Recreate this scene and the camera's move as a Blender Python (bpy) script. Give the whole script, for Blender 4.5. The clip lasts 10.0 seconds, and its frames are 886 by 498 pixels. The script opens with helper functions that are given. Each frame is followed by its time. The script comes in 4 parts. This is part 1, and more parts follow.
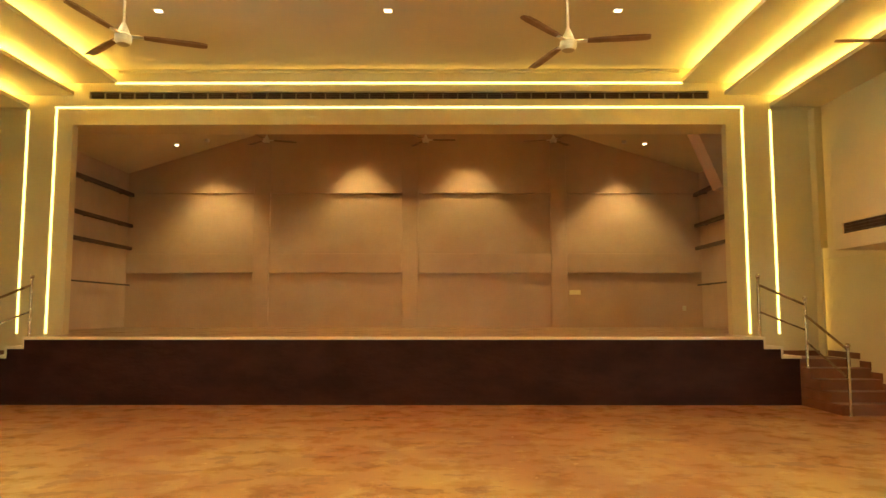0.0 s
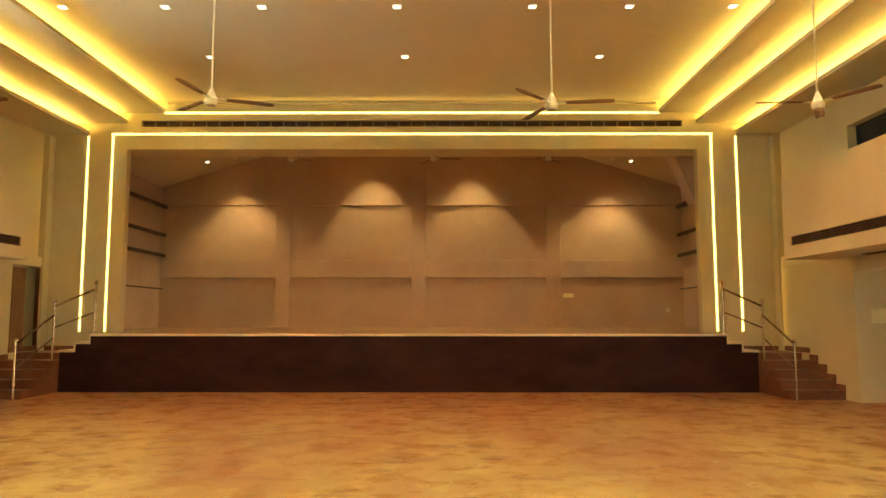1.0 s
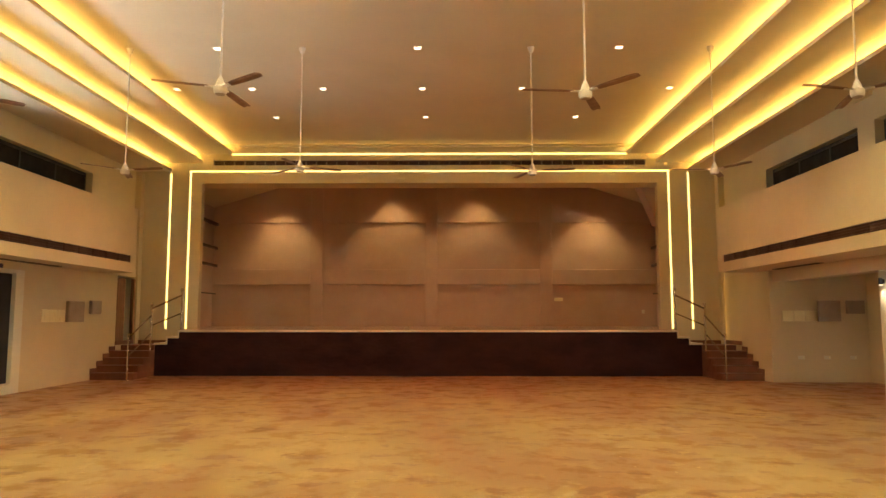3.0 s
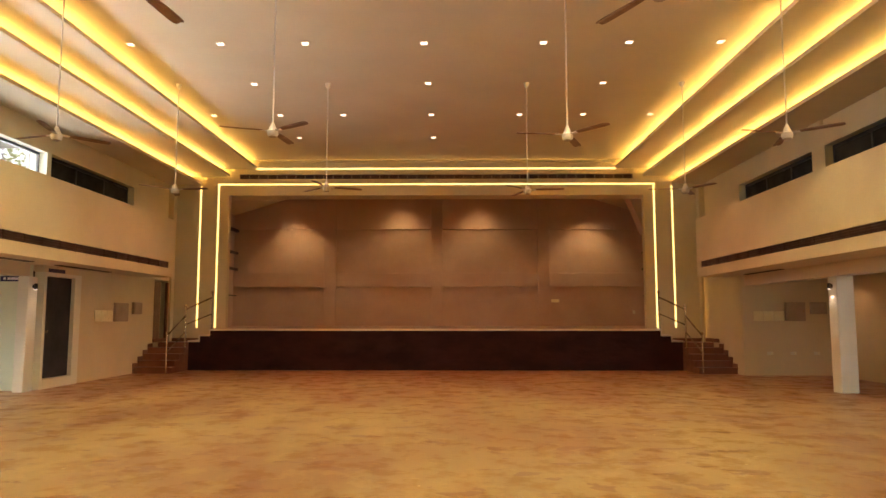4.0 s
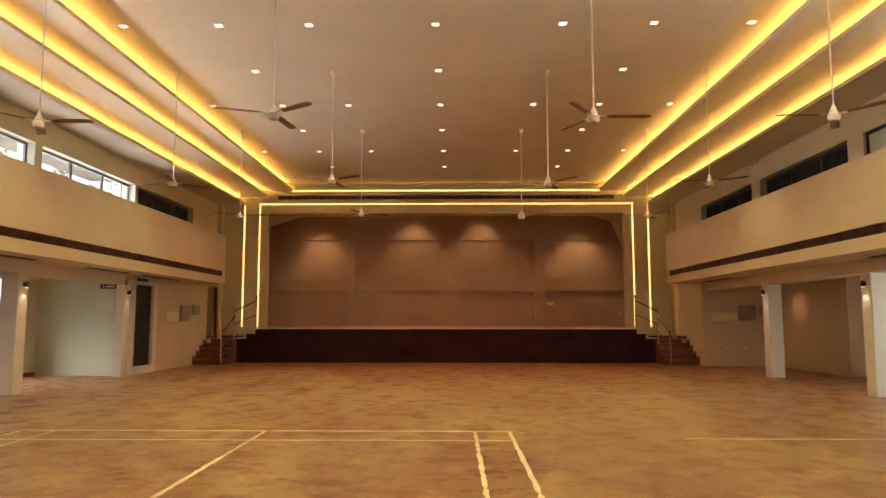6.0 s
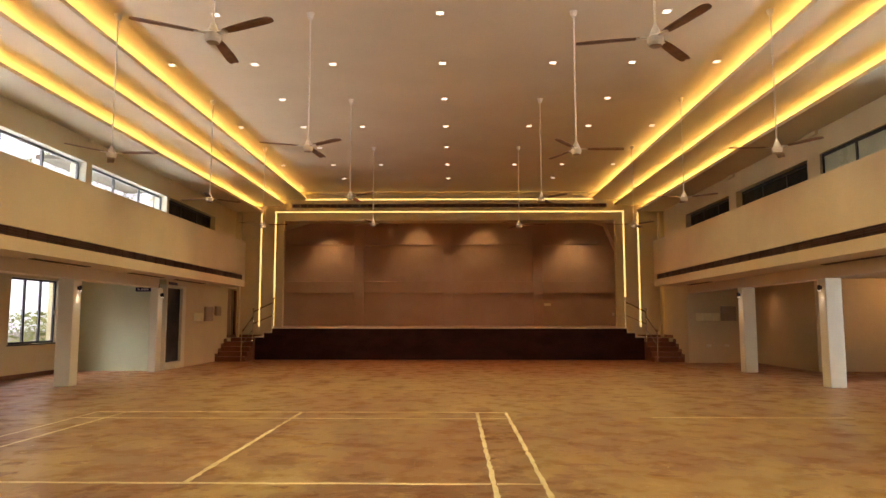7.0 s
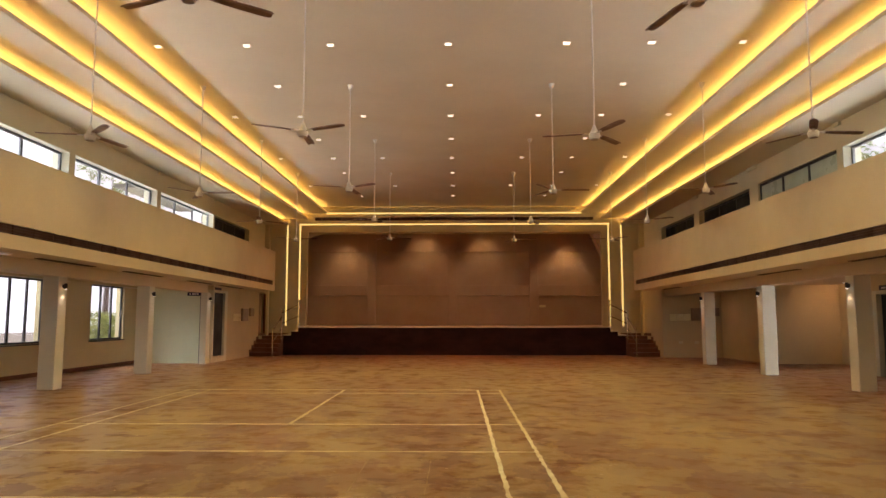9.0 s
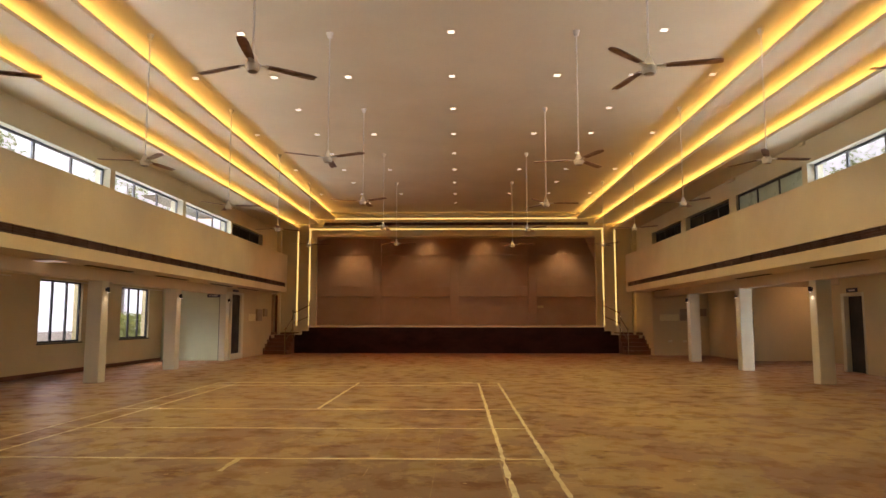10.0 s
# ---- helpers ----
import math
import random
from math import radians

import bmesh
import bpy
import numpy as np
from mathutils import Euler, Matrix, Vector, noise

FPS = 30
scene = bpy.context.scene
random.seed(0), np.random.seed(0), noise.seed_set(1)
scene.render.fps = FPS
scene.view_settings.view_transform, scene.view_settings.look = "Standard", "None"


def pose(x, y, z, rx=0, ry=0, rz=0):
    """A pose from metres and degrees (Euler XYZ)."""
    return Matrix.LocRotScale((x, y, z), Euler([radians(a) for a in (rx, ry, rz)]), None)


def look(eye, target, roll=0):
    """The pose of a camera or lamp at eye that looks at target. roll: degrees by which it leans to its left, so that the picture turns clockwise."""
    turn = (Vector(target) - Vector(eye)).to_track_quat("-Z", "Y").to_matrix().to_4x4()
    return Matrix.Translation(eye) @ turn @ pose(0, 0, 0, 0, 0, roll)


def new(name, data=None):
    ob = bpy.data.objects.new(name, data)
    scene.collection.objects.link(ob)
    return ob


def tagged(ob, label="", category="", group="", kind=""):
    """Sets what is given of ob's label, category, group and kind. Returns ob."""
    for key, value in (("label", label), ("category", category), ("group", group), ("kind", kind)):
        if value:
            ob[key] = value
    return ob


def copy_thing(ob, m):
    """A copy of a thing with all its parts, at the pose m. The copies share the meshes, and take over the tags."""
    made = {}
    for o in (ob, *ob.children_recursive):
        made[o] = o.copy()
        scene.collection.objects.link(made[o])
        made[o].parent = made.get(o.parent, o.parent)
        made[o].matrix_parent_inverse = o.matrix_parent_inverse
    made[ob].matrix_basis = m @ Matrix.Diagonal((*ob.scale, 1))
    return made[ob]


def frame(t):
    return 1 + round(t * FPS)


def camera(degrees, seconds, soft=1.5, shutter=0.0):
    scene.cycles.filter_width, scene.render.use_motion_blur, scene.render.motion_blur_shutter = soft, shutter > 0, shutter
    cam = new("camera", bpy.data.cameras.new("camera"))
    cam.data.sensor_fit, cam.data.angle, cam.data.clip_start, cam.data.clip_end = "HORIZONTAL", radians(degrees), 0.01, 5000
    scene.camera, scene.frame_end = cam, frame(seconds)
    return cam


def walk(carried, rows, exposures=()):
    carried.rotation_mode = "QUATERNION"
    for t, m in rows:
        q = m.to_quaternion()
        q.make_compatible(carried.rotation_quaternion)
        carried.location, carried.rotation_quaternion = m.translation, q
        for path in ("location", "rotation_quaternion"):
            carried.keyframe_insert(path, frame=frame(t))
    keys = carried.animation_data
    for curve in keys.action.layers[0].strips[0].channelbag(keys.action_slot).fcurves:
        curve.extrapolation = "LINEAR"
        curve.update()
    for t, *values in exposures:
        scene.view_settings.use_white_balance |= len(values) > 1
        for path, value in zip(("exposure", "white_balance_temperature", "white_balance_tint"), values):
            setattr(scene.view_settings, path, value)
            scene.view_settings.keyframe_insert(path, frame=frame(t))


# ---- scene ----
cam = camera(65.0, 10.0)
# seconds, x, y, z, yaw, pitch
ROWS = [
    (0, 0.001, -0.470, 1.514, 0.162, 5.182),
    (0.5, -0.077, -1.396, 1.478, 0.156, 5.349),
    (1, -0.138, -2.335, 1.456, 0.192, 5.455),
    (1.5, -0.188, -3.277, 1.442, 0.256, 5.520),
    (2, -0.233, -4.216, 1.434, 0.336, 5.559),
    (2.5, -0.275, -5.145, 1.428, 0.423, 5.584),
    (3.25, -0.337, -6.516, 1.420, 0.553, 5.614),
    (4, -0.401, -7.856, 1.409, 0.670, 5.648),
    (4.5, -0.444, -8.731, 1.400, 0.739, 5.676),
    (5, -0.487, -9.595, 1.391, 0.799, 5.709),
    (5.5, -0.528, -10.447, 1.380, 0.854, 5.744),
    (6.25, -0.584, -11.710, 1.365, 0.926, 5.795),
    (7, -0.629, -12.959, 1.352, 0.993, 5.837),
    (7.5, -0.653, -13.785, 1.346, 1.038, 5.856),
    (8, -0.672, -14.605, 1.342, 1.084, 5.866),
    (8.5, -0.687, -15.419, 1.341, 1.131, 5.867),
    (9, -0.702, -16.223, 1.343, 1.177, 5.862),
    (9.5, -0.719, -17.011, 1.344, 1.220, 5.856),
    (10, -0.743, -17.778, 1.346, 1.254, 5.854),
]
EXPOSURES = [(0.0, 0.54, 6500, -6), (2.5, 0.12, 6450, 14), (4.5, -0.30, 6450, 30), (7.0, -0.70, 6450, 32), (10.0, -0.93, 6450, 31)]
walk(cam, [(t, pose(x, y, z, 90 + pitch, 0, yaw)) for t, x, y, z, yaw, pitch in ROWS], EXPOSURES)

# ---- light of day ----
world = bpy.data.worlds.new("sky")
scene.world = world
world.use_nodes = True
wn = world.node_tree
sky = wn.nodes.new("ShaderNodeTexSky")
sky.sky_type = "NISHITA"
sky.sun_disc = False
sky.dust_density, sky.ozone_density = 8.0, 0.3
sky.sun_elevation = radians(60)
sky.sun_rotation = radians(149)
wn.links.new(sky.outputs[0], wn.nodes["Background"].inputs[0])
wn.nodes["Background"].inputs[1].default_value = 0.15
sun_data = bpy.data.lights.new("sun", "SUN")
sun_data.energy, sun_data.angle, sun_data.color = 5.0, radians(0.6), (1.0, 0.95, 0.86)
sun = new("sun", sun_data)
sun.matrix_world = look((15, -25, 45), (0, 0, 0))

# ---- measures of the hall ----
XC = -0.85                                  # middle of the hall
Y_FRONT, Y_BACK, Y_REAR = 12.05, 18.24, -21.5   # proscenium wall, stage back wall, rear wall
Y_STAGE = 11.07                             # face of the stage
Z_STAGE = 1.11
Z_CEIL, Z_T1, Z_T2, Z_T3 = 6.0, 5.73, 5.50, 5.27
U_T1, U_T2, U_T3, U_WALL = 5.22, 6.0, 6.82, 7.75
U_PAR = 6.81                                # hall face of the upper parapet
Z_SOF, Z_PAR = 2.455, 3.96
X_L, X_R = -10.8, 9.5                       # outer walls of the aisles

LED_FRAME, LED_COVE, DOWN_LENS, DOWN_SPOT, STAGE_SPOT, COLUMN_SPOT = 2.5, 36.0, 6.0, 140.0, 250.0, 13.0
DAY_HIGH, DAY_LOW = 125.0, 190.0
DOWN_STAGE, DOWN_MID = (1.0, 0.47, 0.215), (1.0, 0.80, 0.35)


# ---- materials ----
def nodes_of(name):
    m = bpy.data.materials.new(name)
    m.use_nodes = True
    return m, m.node_tree.nodes, m.node_tree.links, m.node_tree.nodes["Principled BSDF"]


def mix_of(n, l, fac, a, b, blend="MIX"):
    mx = n.new("ShaderNodeMix")
    mx.data_type, mx.blend_type = "RGBA", blend
    for sock, v in ((0, fac), (6, a), (7, b)):
        if hasattr(v, "links"):
            l.new(v, mx.inputs[sock])
        else:
            mx.inputs[sock].default_value = v if sock == 0 else (*v, 1)
    return mx.outputs[2]


def noise_of(n, l, coord, scale, detail=4, rough=0.55, stretch=None, lo=0.35, hi=0.65):
    if stretch:
        mp = n.new("ShaderNodeMapping")
        mp.inputs["Scale"].default_value = stretch
        l.new(coord, mp.inputs[0])
        coord = mp.outputs[0]
    t = n.new("ShaderNodeTexNoise")
    t.inputs["Scale"].default_value, t.inputs["Detail"].default_value, t.inputs["Roughness"].default_value = scale, detail, rough
    l.new(coord, t.inputs["Vector"])
    r = n.new("ShaderNodeMapRange")
    r.inputs[1].default_value, r.inputs[2].default_value = lo, hi
    l.new(t.outputs[0], r.inputs[0])
    return r.outputs[0]


def surface(name, base, dark, rough=0.6, metal=0.0, big=0.6, fine=25.0, bump=0.05, gloss_var=0.1, fine_amount=0.25, stretch=None, spec=0.5):
    """A painted or natural surface: two colours mixed by broad stains and fine grain, with a little relief."""
    m, n, l, bs = nodes_of(name)
    co = n.new("ShaderNodeTexCoord").outputs["Object"]
    a = noise_of(n, l, co, big, 5, 0.6, stretch)
    b = noise_of(n, l, co, fine, 3, 0.6, stretch)
    c = mix_of(n, l, a, base, dark)
    sc = n.new("ShaderNodeMath")
    sc.operation = "MULTIPLY"
    sc.inputs[1].default_value = fine_amount
    l.new(b, sc.inputs[0])
    c = mix_of(n, l, sc.outputs[0], c, tuple(0.75 * x for x in dark))
    l.new(c, bs.inputs["Base Color"])
    rr = n.new("ShaderNodeMapRange")
    rr.inputs[3].default_value, rr.inputs[4].default_value = rough - gloss_var, rough + gloss_var
    l.new(a, rr.inputs[0])
    l.new(rr.outputs[0], bs.inputs["Roughness"])
    bs.inputs["Metallic"].default_value = metal
    bs.inputs["Specular IOR Level"].default_value = spec
    if bump:
        bp = n.new("ShaderNodeBump")
        bp.inputs["Strength"].default_value, bp.inputs["Distance"].default_value = bump, 0.01
        l.new(b, bp.inputs["Height"])
        l.new(bp.outputs[0], bs.inputs["Normal"])
    return m


def glow(name, colour, strength):
    m, n, l, bs = nodes_of(name)
    bs.inputs["Base Color"].default_value = (*colour, 1)
    bs.inputs["Emission Color"].default_value = (*colour, 1)
    bs.inputs["Emission Strength"].default_value = strength
    return m


def floor_material():
    """Old red-oxide cement floor worn to ochre: red-brown margins darkened for weaker light, brown clouds, pale dust,
    dark chips, pale specks.
    """
    m, n, l, bs = nodes_of("floor_cement")
    co = n.new("ShaderNodeTexCoord").outputs["Object"]
    broad = noise_of(n, l, co, 0.22, 3, 0.5, (1.2, 0.8, 1), 0.40, 0.60)
    # redder towards the stage; aisle margins darkened to stand in for dimmer light
    xyz = n.new("ShaderNodeSeparateXYZ")
    l.new(co, xyz.inputs[0])
    edge_noise = n.new("ShaderNodeTexNoise")
    edge_noise.inputs["Scale"].default_value, edge_noise.inputs["Detail"].default_value = 0.7, 6
    l.new(co, edge_noise.inputs["Vector"])
    wob = n.new("ShaderNodeMath")
    wob.operation = "MULTIPLY_ADD"
    wob.inputs[1].default_value = 6.0
    l.new(edge_noise.outputs[0], wob.inputs[0])
    off = n.new("ShaderNodeMath")
    off.operation = "ADD"
    off.inputs[1].default_value = -XC
    l.new(xyz.outputs[0], off.inputs[0])
    far_x = n.new("ShaderNodeMath")
    far_x.operation = "ABSOLUTE"
    l.new(off.outputs[0], far_x.inputs[0])
    margin = n.new("ShaderNodeMath")
    margin.operation = "MULTIPLY_ADD"
    margin.inputs[1].default_value, margin.inputs[2].default_value = 3.0, -14.0
    l.new(far_x.outputs[0], margin.inputs[0])
    reach = n.new("ShaderNodeMath")
    reach.operation = "MAXIMUM"
    l.new(xyz.outputs[1], reach.inputs[0])
    l.new(margin.outputs[0], reach.inputs[1])
    l.new(reach.outputs[0], wob.inputs[2])
    edge_shade = n.new("ShaderNodeMapRange")
    edge_shade.inputs[1].default_value, edge_shade.inputs[2].default_value = 6.0, 13.5
    l.new(wob.outputs[0], edge_shade.inputs[0])
    def product(p, q):
        k = n.new("ShaderNodeMath")
        k.operation = "MULTIPLY"
        l.new(p, k.inputs[0])
        if hasattr(q, "links"):
            l.new(q, k.inputs[1])
        else:
            k.inputs[1].default_value = q
        return k.outputs[0]

    # the rear half is peeling in sheets, the front half is only chipped
    rear = n.new("ShaderNodeMapRange")
    rear.inputs[1].default_value, rear.inputs[2].default_value = 1.0, -8.0
    l.new(xyz.outputs[1], rear.inputs[0])
    ochre = noise_of(n, l, co, 0.42, 6, 0.52, (1.3, 0.7, 1), 0.42, 0.56)
    dust = noise_of(n, l, co, 0.62, 12, 0.58, (1.2, 0.8, 1), 0.52, 0.60)
    cloud = noise_of(n, l, co, 0.75, 6, 0.55, (1.25, 0.75, 1), 0.49, 0.66)
    mott = noise_of(n, l, co, 2.4, 9, 0.64, None, 0.50, 0.61)
    swirl = noise_of(n, l, co, 2.0, 9, 0.62, (1.1, 0.9, 1), 0.560, 0.605)
    peel = product(noise_of(n, l, co, 0.58, 13, 0.60, (1.2, 0.8, 1), 0.500, 0.512), rear.outputs[0])
    bare = product(noise_of(n, l, co, 0.47, 13, 0.62, (1.25, 0.8, 1), 0.530, 0.541), rear.outputs[0])
    scuff = noise_of(n, l, co, 6.5, 7, 0.7, None, 0.60, 0.68)
    blot = noise_of(n, l, co, 1.15, 7, 0.58, (1.1, 1.2, 1), 0.618, 0.626)
    chip = noise_of(n, l, co, 2.0, 5, 0.55, (0.8, 1.4, 1), 0.603, 0.611)
    scratch = noise_of(n, l, co, 1.0, 5, 0.6, (14.0, 0.9, 1), 0.67, 0.70)
    drag = noise_of(n, l, co, 1.0, 5, 0.6, (1.1, 13.0, 1), 0.67, 0.71)
    speck = noise_of(n, l, co, 8.0, 2, 0.5, None, 0.745, 0.755)
    grain = noise_of(n, l, co, 60, 4, 0.7)
    c = mix_of(n, l, broad, (0.270, 0.152, 0.066), (0.210, 0.106, 0.050))
    for mask, amount, colour in ((ochre, 0.82, (0.375, 0.272, 0.106)), (edge_shade.outputs[0], 0.72, (0.290, 0.092, 0.040)), (dust, 0.34, (0.46, 0.345, 0.155)), (cloud, 0.44, (0.195, 0.094, 0.045)),
                                 (mott, 0.26, (0.19, 0.090, 0.042)), (peel, 0.62, (0.150, 0.072, 0.044)), (bare, 0.55, (0.40, 0.300, 0.122)), (swirl, 0.32, (0.50, 0.38, 0.17)), (scuff, 0.22, (0.52, 0.40, 0.19)),
                                 (blot, 0.66, (0.145, 0.052, 0.022)), (chip, 0.75, (0.150, 0.050, 0.020)), (scratch, 0.18, (0.56, 0.45, 0.25)), (drag, 0.07, (0.55, 0.44, 0.24)), (speck, 0.75, (0.70, 0.60, 0.40)), (grain, 0.13, (0.15, 0.085, 0.04))):
        c = mix_of(n, l, product(mask, amount), c, colour)
    l.new(c, bs.inputs["Base Color"])
    rr = n.new("ShaderNodeMapRange")
    rr.inputs[3].default_value, rr.inputs[4].default_value = 0.34, 0.58
    bs.inputs["Specular IOR Level"].default_value = 0.3
    l.new(mott, rr.inputs[0])
    l.new(rr.outputs[0], bs.inputs["Roughness"])
    bp = n.new("ShaderNodeBump")
    bp.inputs["Strength"].default_value, bp.inputs["Distance"].default_value = 0.2, 0.01
    l.new(swirl, bp.inputs["Height"])
    l.new(bp.outputs[0], bs.inputs["Normal"])
    return m


def glass_material():
    m, n, l, bs = nodes_of("window_glass")
    bs.inputs["Base Color"].default_value = (0.93, 0.96, 0.95, 1)
    bs.inputs["Roughness"].default_value = 0.03
    bs.inputs["Transmission Weight"].default_value = 1.0
    bs.inputs["IOR"].default_value = 1.45
    return m


WALL = surface("cream_wall_paint", (0.70, 0.605, 0.375), (0.63, 0.535, 0.32), 0.6, big=0.5, fine=30, bump=0.06, fine_amount=0.12)
CEIL = surface("ceiling_paint", (0.70, 0.605, 0.425), (0.65, 0.555, 0.38), 0.65, big=0.4, fine=22, bump=0.03, fine_amount=0.08)
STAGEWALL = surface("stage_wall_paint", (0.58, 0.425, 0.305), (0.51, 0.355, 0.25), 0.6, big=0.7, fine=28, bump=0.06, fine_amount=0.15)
WHITE = surface("white_paint", (0.76, 0.74, 0.60), (0.70, 0.68, 0.54), 0.5, big=1.0, fine=40, bump=0.03, fine_amount=0.1)
PARTITION = surface("pale_green_partition_paint", (0.70, 0.76, 0.56), (0.63, 0.69, 0.50), 0.5, big=0.8, fine=35, bump=0.04, fine_amount=0.12)
FLOOR = floor_material()
SCORE = surface("scored_floor_joint", (0.52, 0.42, 0.24), (0.34, 0.25, 0.13), 0.6, big=2.0, fine=14, bump=0.1, fine_amount=0.4)
LINE = surface("worn_line_paint", (0.84, 0.81, 0.55), (0.68, 0.62, 0.38), 0.5, big=3.0, fine=14, bump=0.1, fine_amount=0.45)
STAGEFLOOR = surface("stage_floor_boards", (0.42, 0.27, 0.12), (0.33, 0.20, 0.085), 0.35, big=1.2, fine=30, bump=0.05, stretch=(1, 4, 1))
APRON = surface("dark_brown_laminate", (0.041, 0.0140, 0.0125), (0.023, 0.0083, 0.0078), 0.62, big=1.3, fine=3.2, bump=0.5, stretch=(1, 1, 2.2), spec=0.12)
NOSING = surface("cream_stone_edge", (0.80, 0.73, 0.56), (0.72, 0.64, 0.48), 0.4, big=2.0, fine=40)
STEP = surface("red_brown_granite", (0.24, 0.092, 0.040), (0.16, 0.058, 0.026), 0.55, big=1.6, fine=60, bump=0.03, fine_amount=0.5)
STEEL = surface("polished_steel", (0.72, 0.62, 0.46), (0.62, 0.52, 0.38), 0.22, metal=1.0, big=4, fine=60, bump=0.01, gloss_var=0.06)
GRILLE = surface("brown_grille_metal", (0.10, 0.042, 0.024), (0.07, 0.03, 0.017), 0.5, big=2, fine=40)
# near-black base colour standing in for unlit space
DARK = surface("unlit_black", (0.012, 0.010, 0.009), (0.008, 0.007, 0.006), 0.8, big=2, fine=30, bump=0)
FANWHITE = surface("fan_enamel", (0.82, 0.78, 0.69), (0.76, 0.71, 0.62), 0.35, big=6, fine=60, bump=0.01)
BLADE = surface("brown_fan_blade", (0.27, 0.15, 0.09), (0.21, 0.11, 0.065), 0.4, big=6, fine=70, bump=0.01)
BLACKFRAME = surface("black_window_metal", (0.03, 0.03, 0.032), (0.02, 0.02, 0.022), 0.4, big=5, fine=60, bump=0.01)
GREYFRAME = surface("grey_window_metal", (0.20, 0.21, 0.22), (0.15, 0.16, 0.17), 0.4, big=5, fine=60, bump=0.01)
DOORGREY = surface("dark_grey_door", (0.022, 0.023, 0.029), (0.016, 0.017, 0.021), 0.5, big=1.5, fine=30, bump=0.02)
WOOD = surface("brown_wood_door", (0.24, 0.105, 0.045), (0.15, 0.062, 0.027), 0.4, big=2.5, fine=20, bump=0.06, stretch=(6, 6, 0.6))
RAILWOOD = surface("dark_wood_batten", (0.085, 0.042, 0.026), (0.06, 0.029, 0.018), 0.5, big=3, fine=30, stretch=(4, 0.7, 4))
HANDRAIL = surface("bronzed_handrail", (0.30, 0.19, 0.09), (0.20, 0.12, 0.06), 0.3, metal=0.7, big=3, fine=40)
CABINET = surface("grey_cabinet_steel", (0.40, 0.31, 0.22), (0.34, 0.26, 0.18), 0.45, big=3, fine=40, bump=0.02)
PLATE = surface("ivory_switch_plate", (0.90, 0.85, 0.55), (0.84, 0.77, 0.47), 0.35, big=5, fine=60, bump=0.01)
SIGN = surface("navy_sign_panel", (0.012, 0.010, 0.085), (0.010, 0.008, 0.06), 0.35, big=4, fine=50, bump=0.0)
SIGNTEXT = surface("white_sign_letters", (0.75, 0.75, 0.78), (0.68, 0.68, 0.72), 0.4, big=8, fine=60, bump=0.0)
LEAF = surface("shrub_leaves", (0.42, 0.47, 0.12), (0.25, 0.32, 0.07), 0.5, big=3, fine=20)
SOIL = surface("yard_ground", (0.34, 0.31, 0.25), (0.24, 0.21, 0.16), 0.8, big=0.6, fine=12, bump=0.2)
YARDWALL = surface("white_yard_wall", (0.88, 0.88, 0.86), (0.80, 0.80, 0.78), 0.7, big=0.7, fine=10)
CONCRETE = surface("grey_concrete", (0.34, 0.34, 0.33), (0.26, 0.26, 0.25), 0.8, big=0.9, fine=18, bump=0.2)
FROST = surface("frosted_green_glass", (0.55, 0.64, 0.50), (0.46, 0.55, 0.42), 0.35, big=1.5, fine=40, bump=0.01)
GLASS = glass_material()
LEDM = glow("led_strip_light", (1.0, 0.80, 0.25), LED_FRAME)
COVEM = glow("cove_led_light", (1.0, 0.70, 0.17), LED_COVE)
FRONTM = glow("front_cove_led_light", (1.0, 0.66, 0.17), 3.0)
CORNERM = glow("corner_led_light", (1.0, 0.66, 0.20), 2.8)
DOWNM = glow("downlight_lens", (1.0, 0.84, 0.58), DOWN_LENS)
LENSM = glow("small_lamp_lens", (1.0, 0.86, 0.60), 5.0)
TUBEM = glow("tube_lamp", (1.0, 0.90, 0.76), 0.5)


# ---- builders ----
def bm_new():
    return bmesh.new()


def box(bm, x0, x1, y0, y1, z0, z1, bevel=0.0):
    """Adds a box by its limits."""
    vs = [bm.verts.new((x, y, z)) for x in (x0, x1) for y in (y0, y1) for z in (z0, z1)]
    q = [(0, 1, 3, 2), (4, 6, 7, 5), (0, 4, 5, 1), (2, 3, 7, 6), (0, 2, 6, 4), (1, 5, 7, 3)]
    fs = [bm.faces.new([vs[i] for i in f]) for f in q]
    if bevel:
        es = list({e for f in fs for e in f.edges})
        bmesh.ops.bevel(bm, geom=es, offset=bevel, segments=1, affect="EDGES")
    return bm


def rod(bm, a, b, r0, r1=None, seg=12):
    """Adds a round bar from a to b."""
    a, b = Vector(a), Vector(b)
    d = b - a
    m = Matrix.Translation((a + b) / 2) @ d.to_track_quat("Z", "Y").to_matrix().to_4x4()
    bmesh.ops.create_cone(bm, cap_ends=True, segments=seg, radius1=r0, radius2=r0 if r1 is None else r1, depth=d.length, matrix=m)
    return bm


def prism(bm, pts, y0, y1):
    """Adds an outline in x and z, drawn out from y0 to y1."""
    a = [bm.verts.new((x, y0, z)) for x, z in pts]
    b = [bm.verts.new((x, y1, z)) for x, z in pts]
    bm.faces.new(a)
    bm.faces.new(b[::-1])
    for i in range(len(pts)):
        j = (i + 1) % len(pts)
        bm.faces.new((a[i], b[i], b[j], a[j]))
    return bm


def mesh_of(name, bm, material):
    bmesh.ops.recalc_face_normals(bm, faces=bm.faces[:])
    me = bpy.data.meshes.new(name)
    bm.to_mesh(me)
    bm.free()
    me.materials.append(material)
    return me


def smooth(ob):
    ob.data.shade_smooth()
    ob.data.set_sharp_from_angle(angle=radians(35))
    return ob


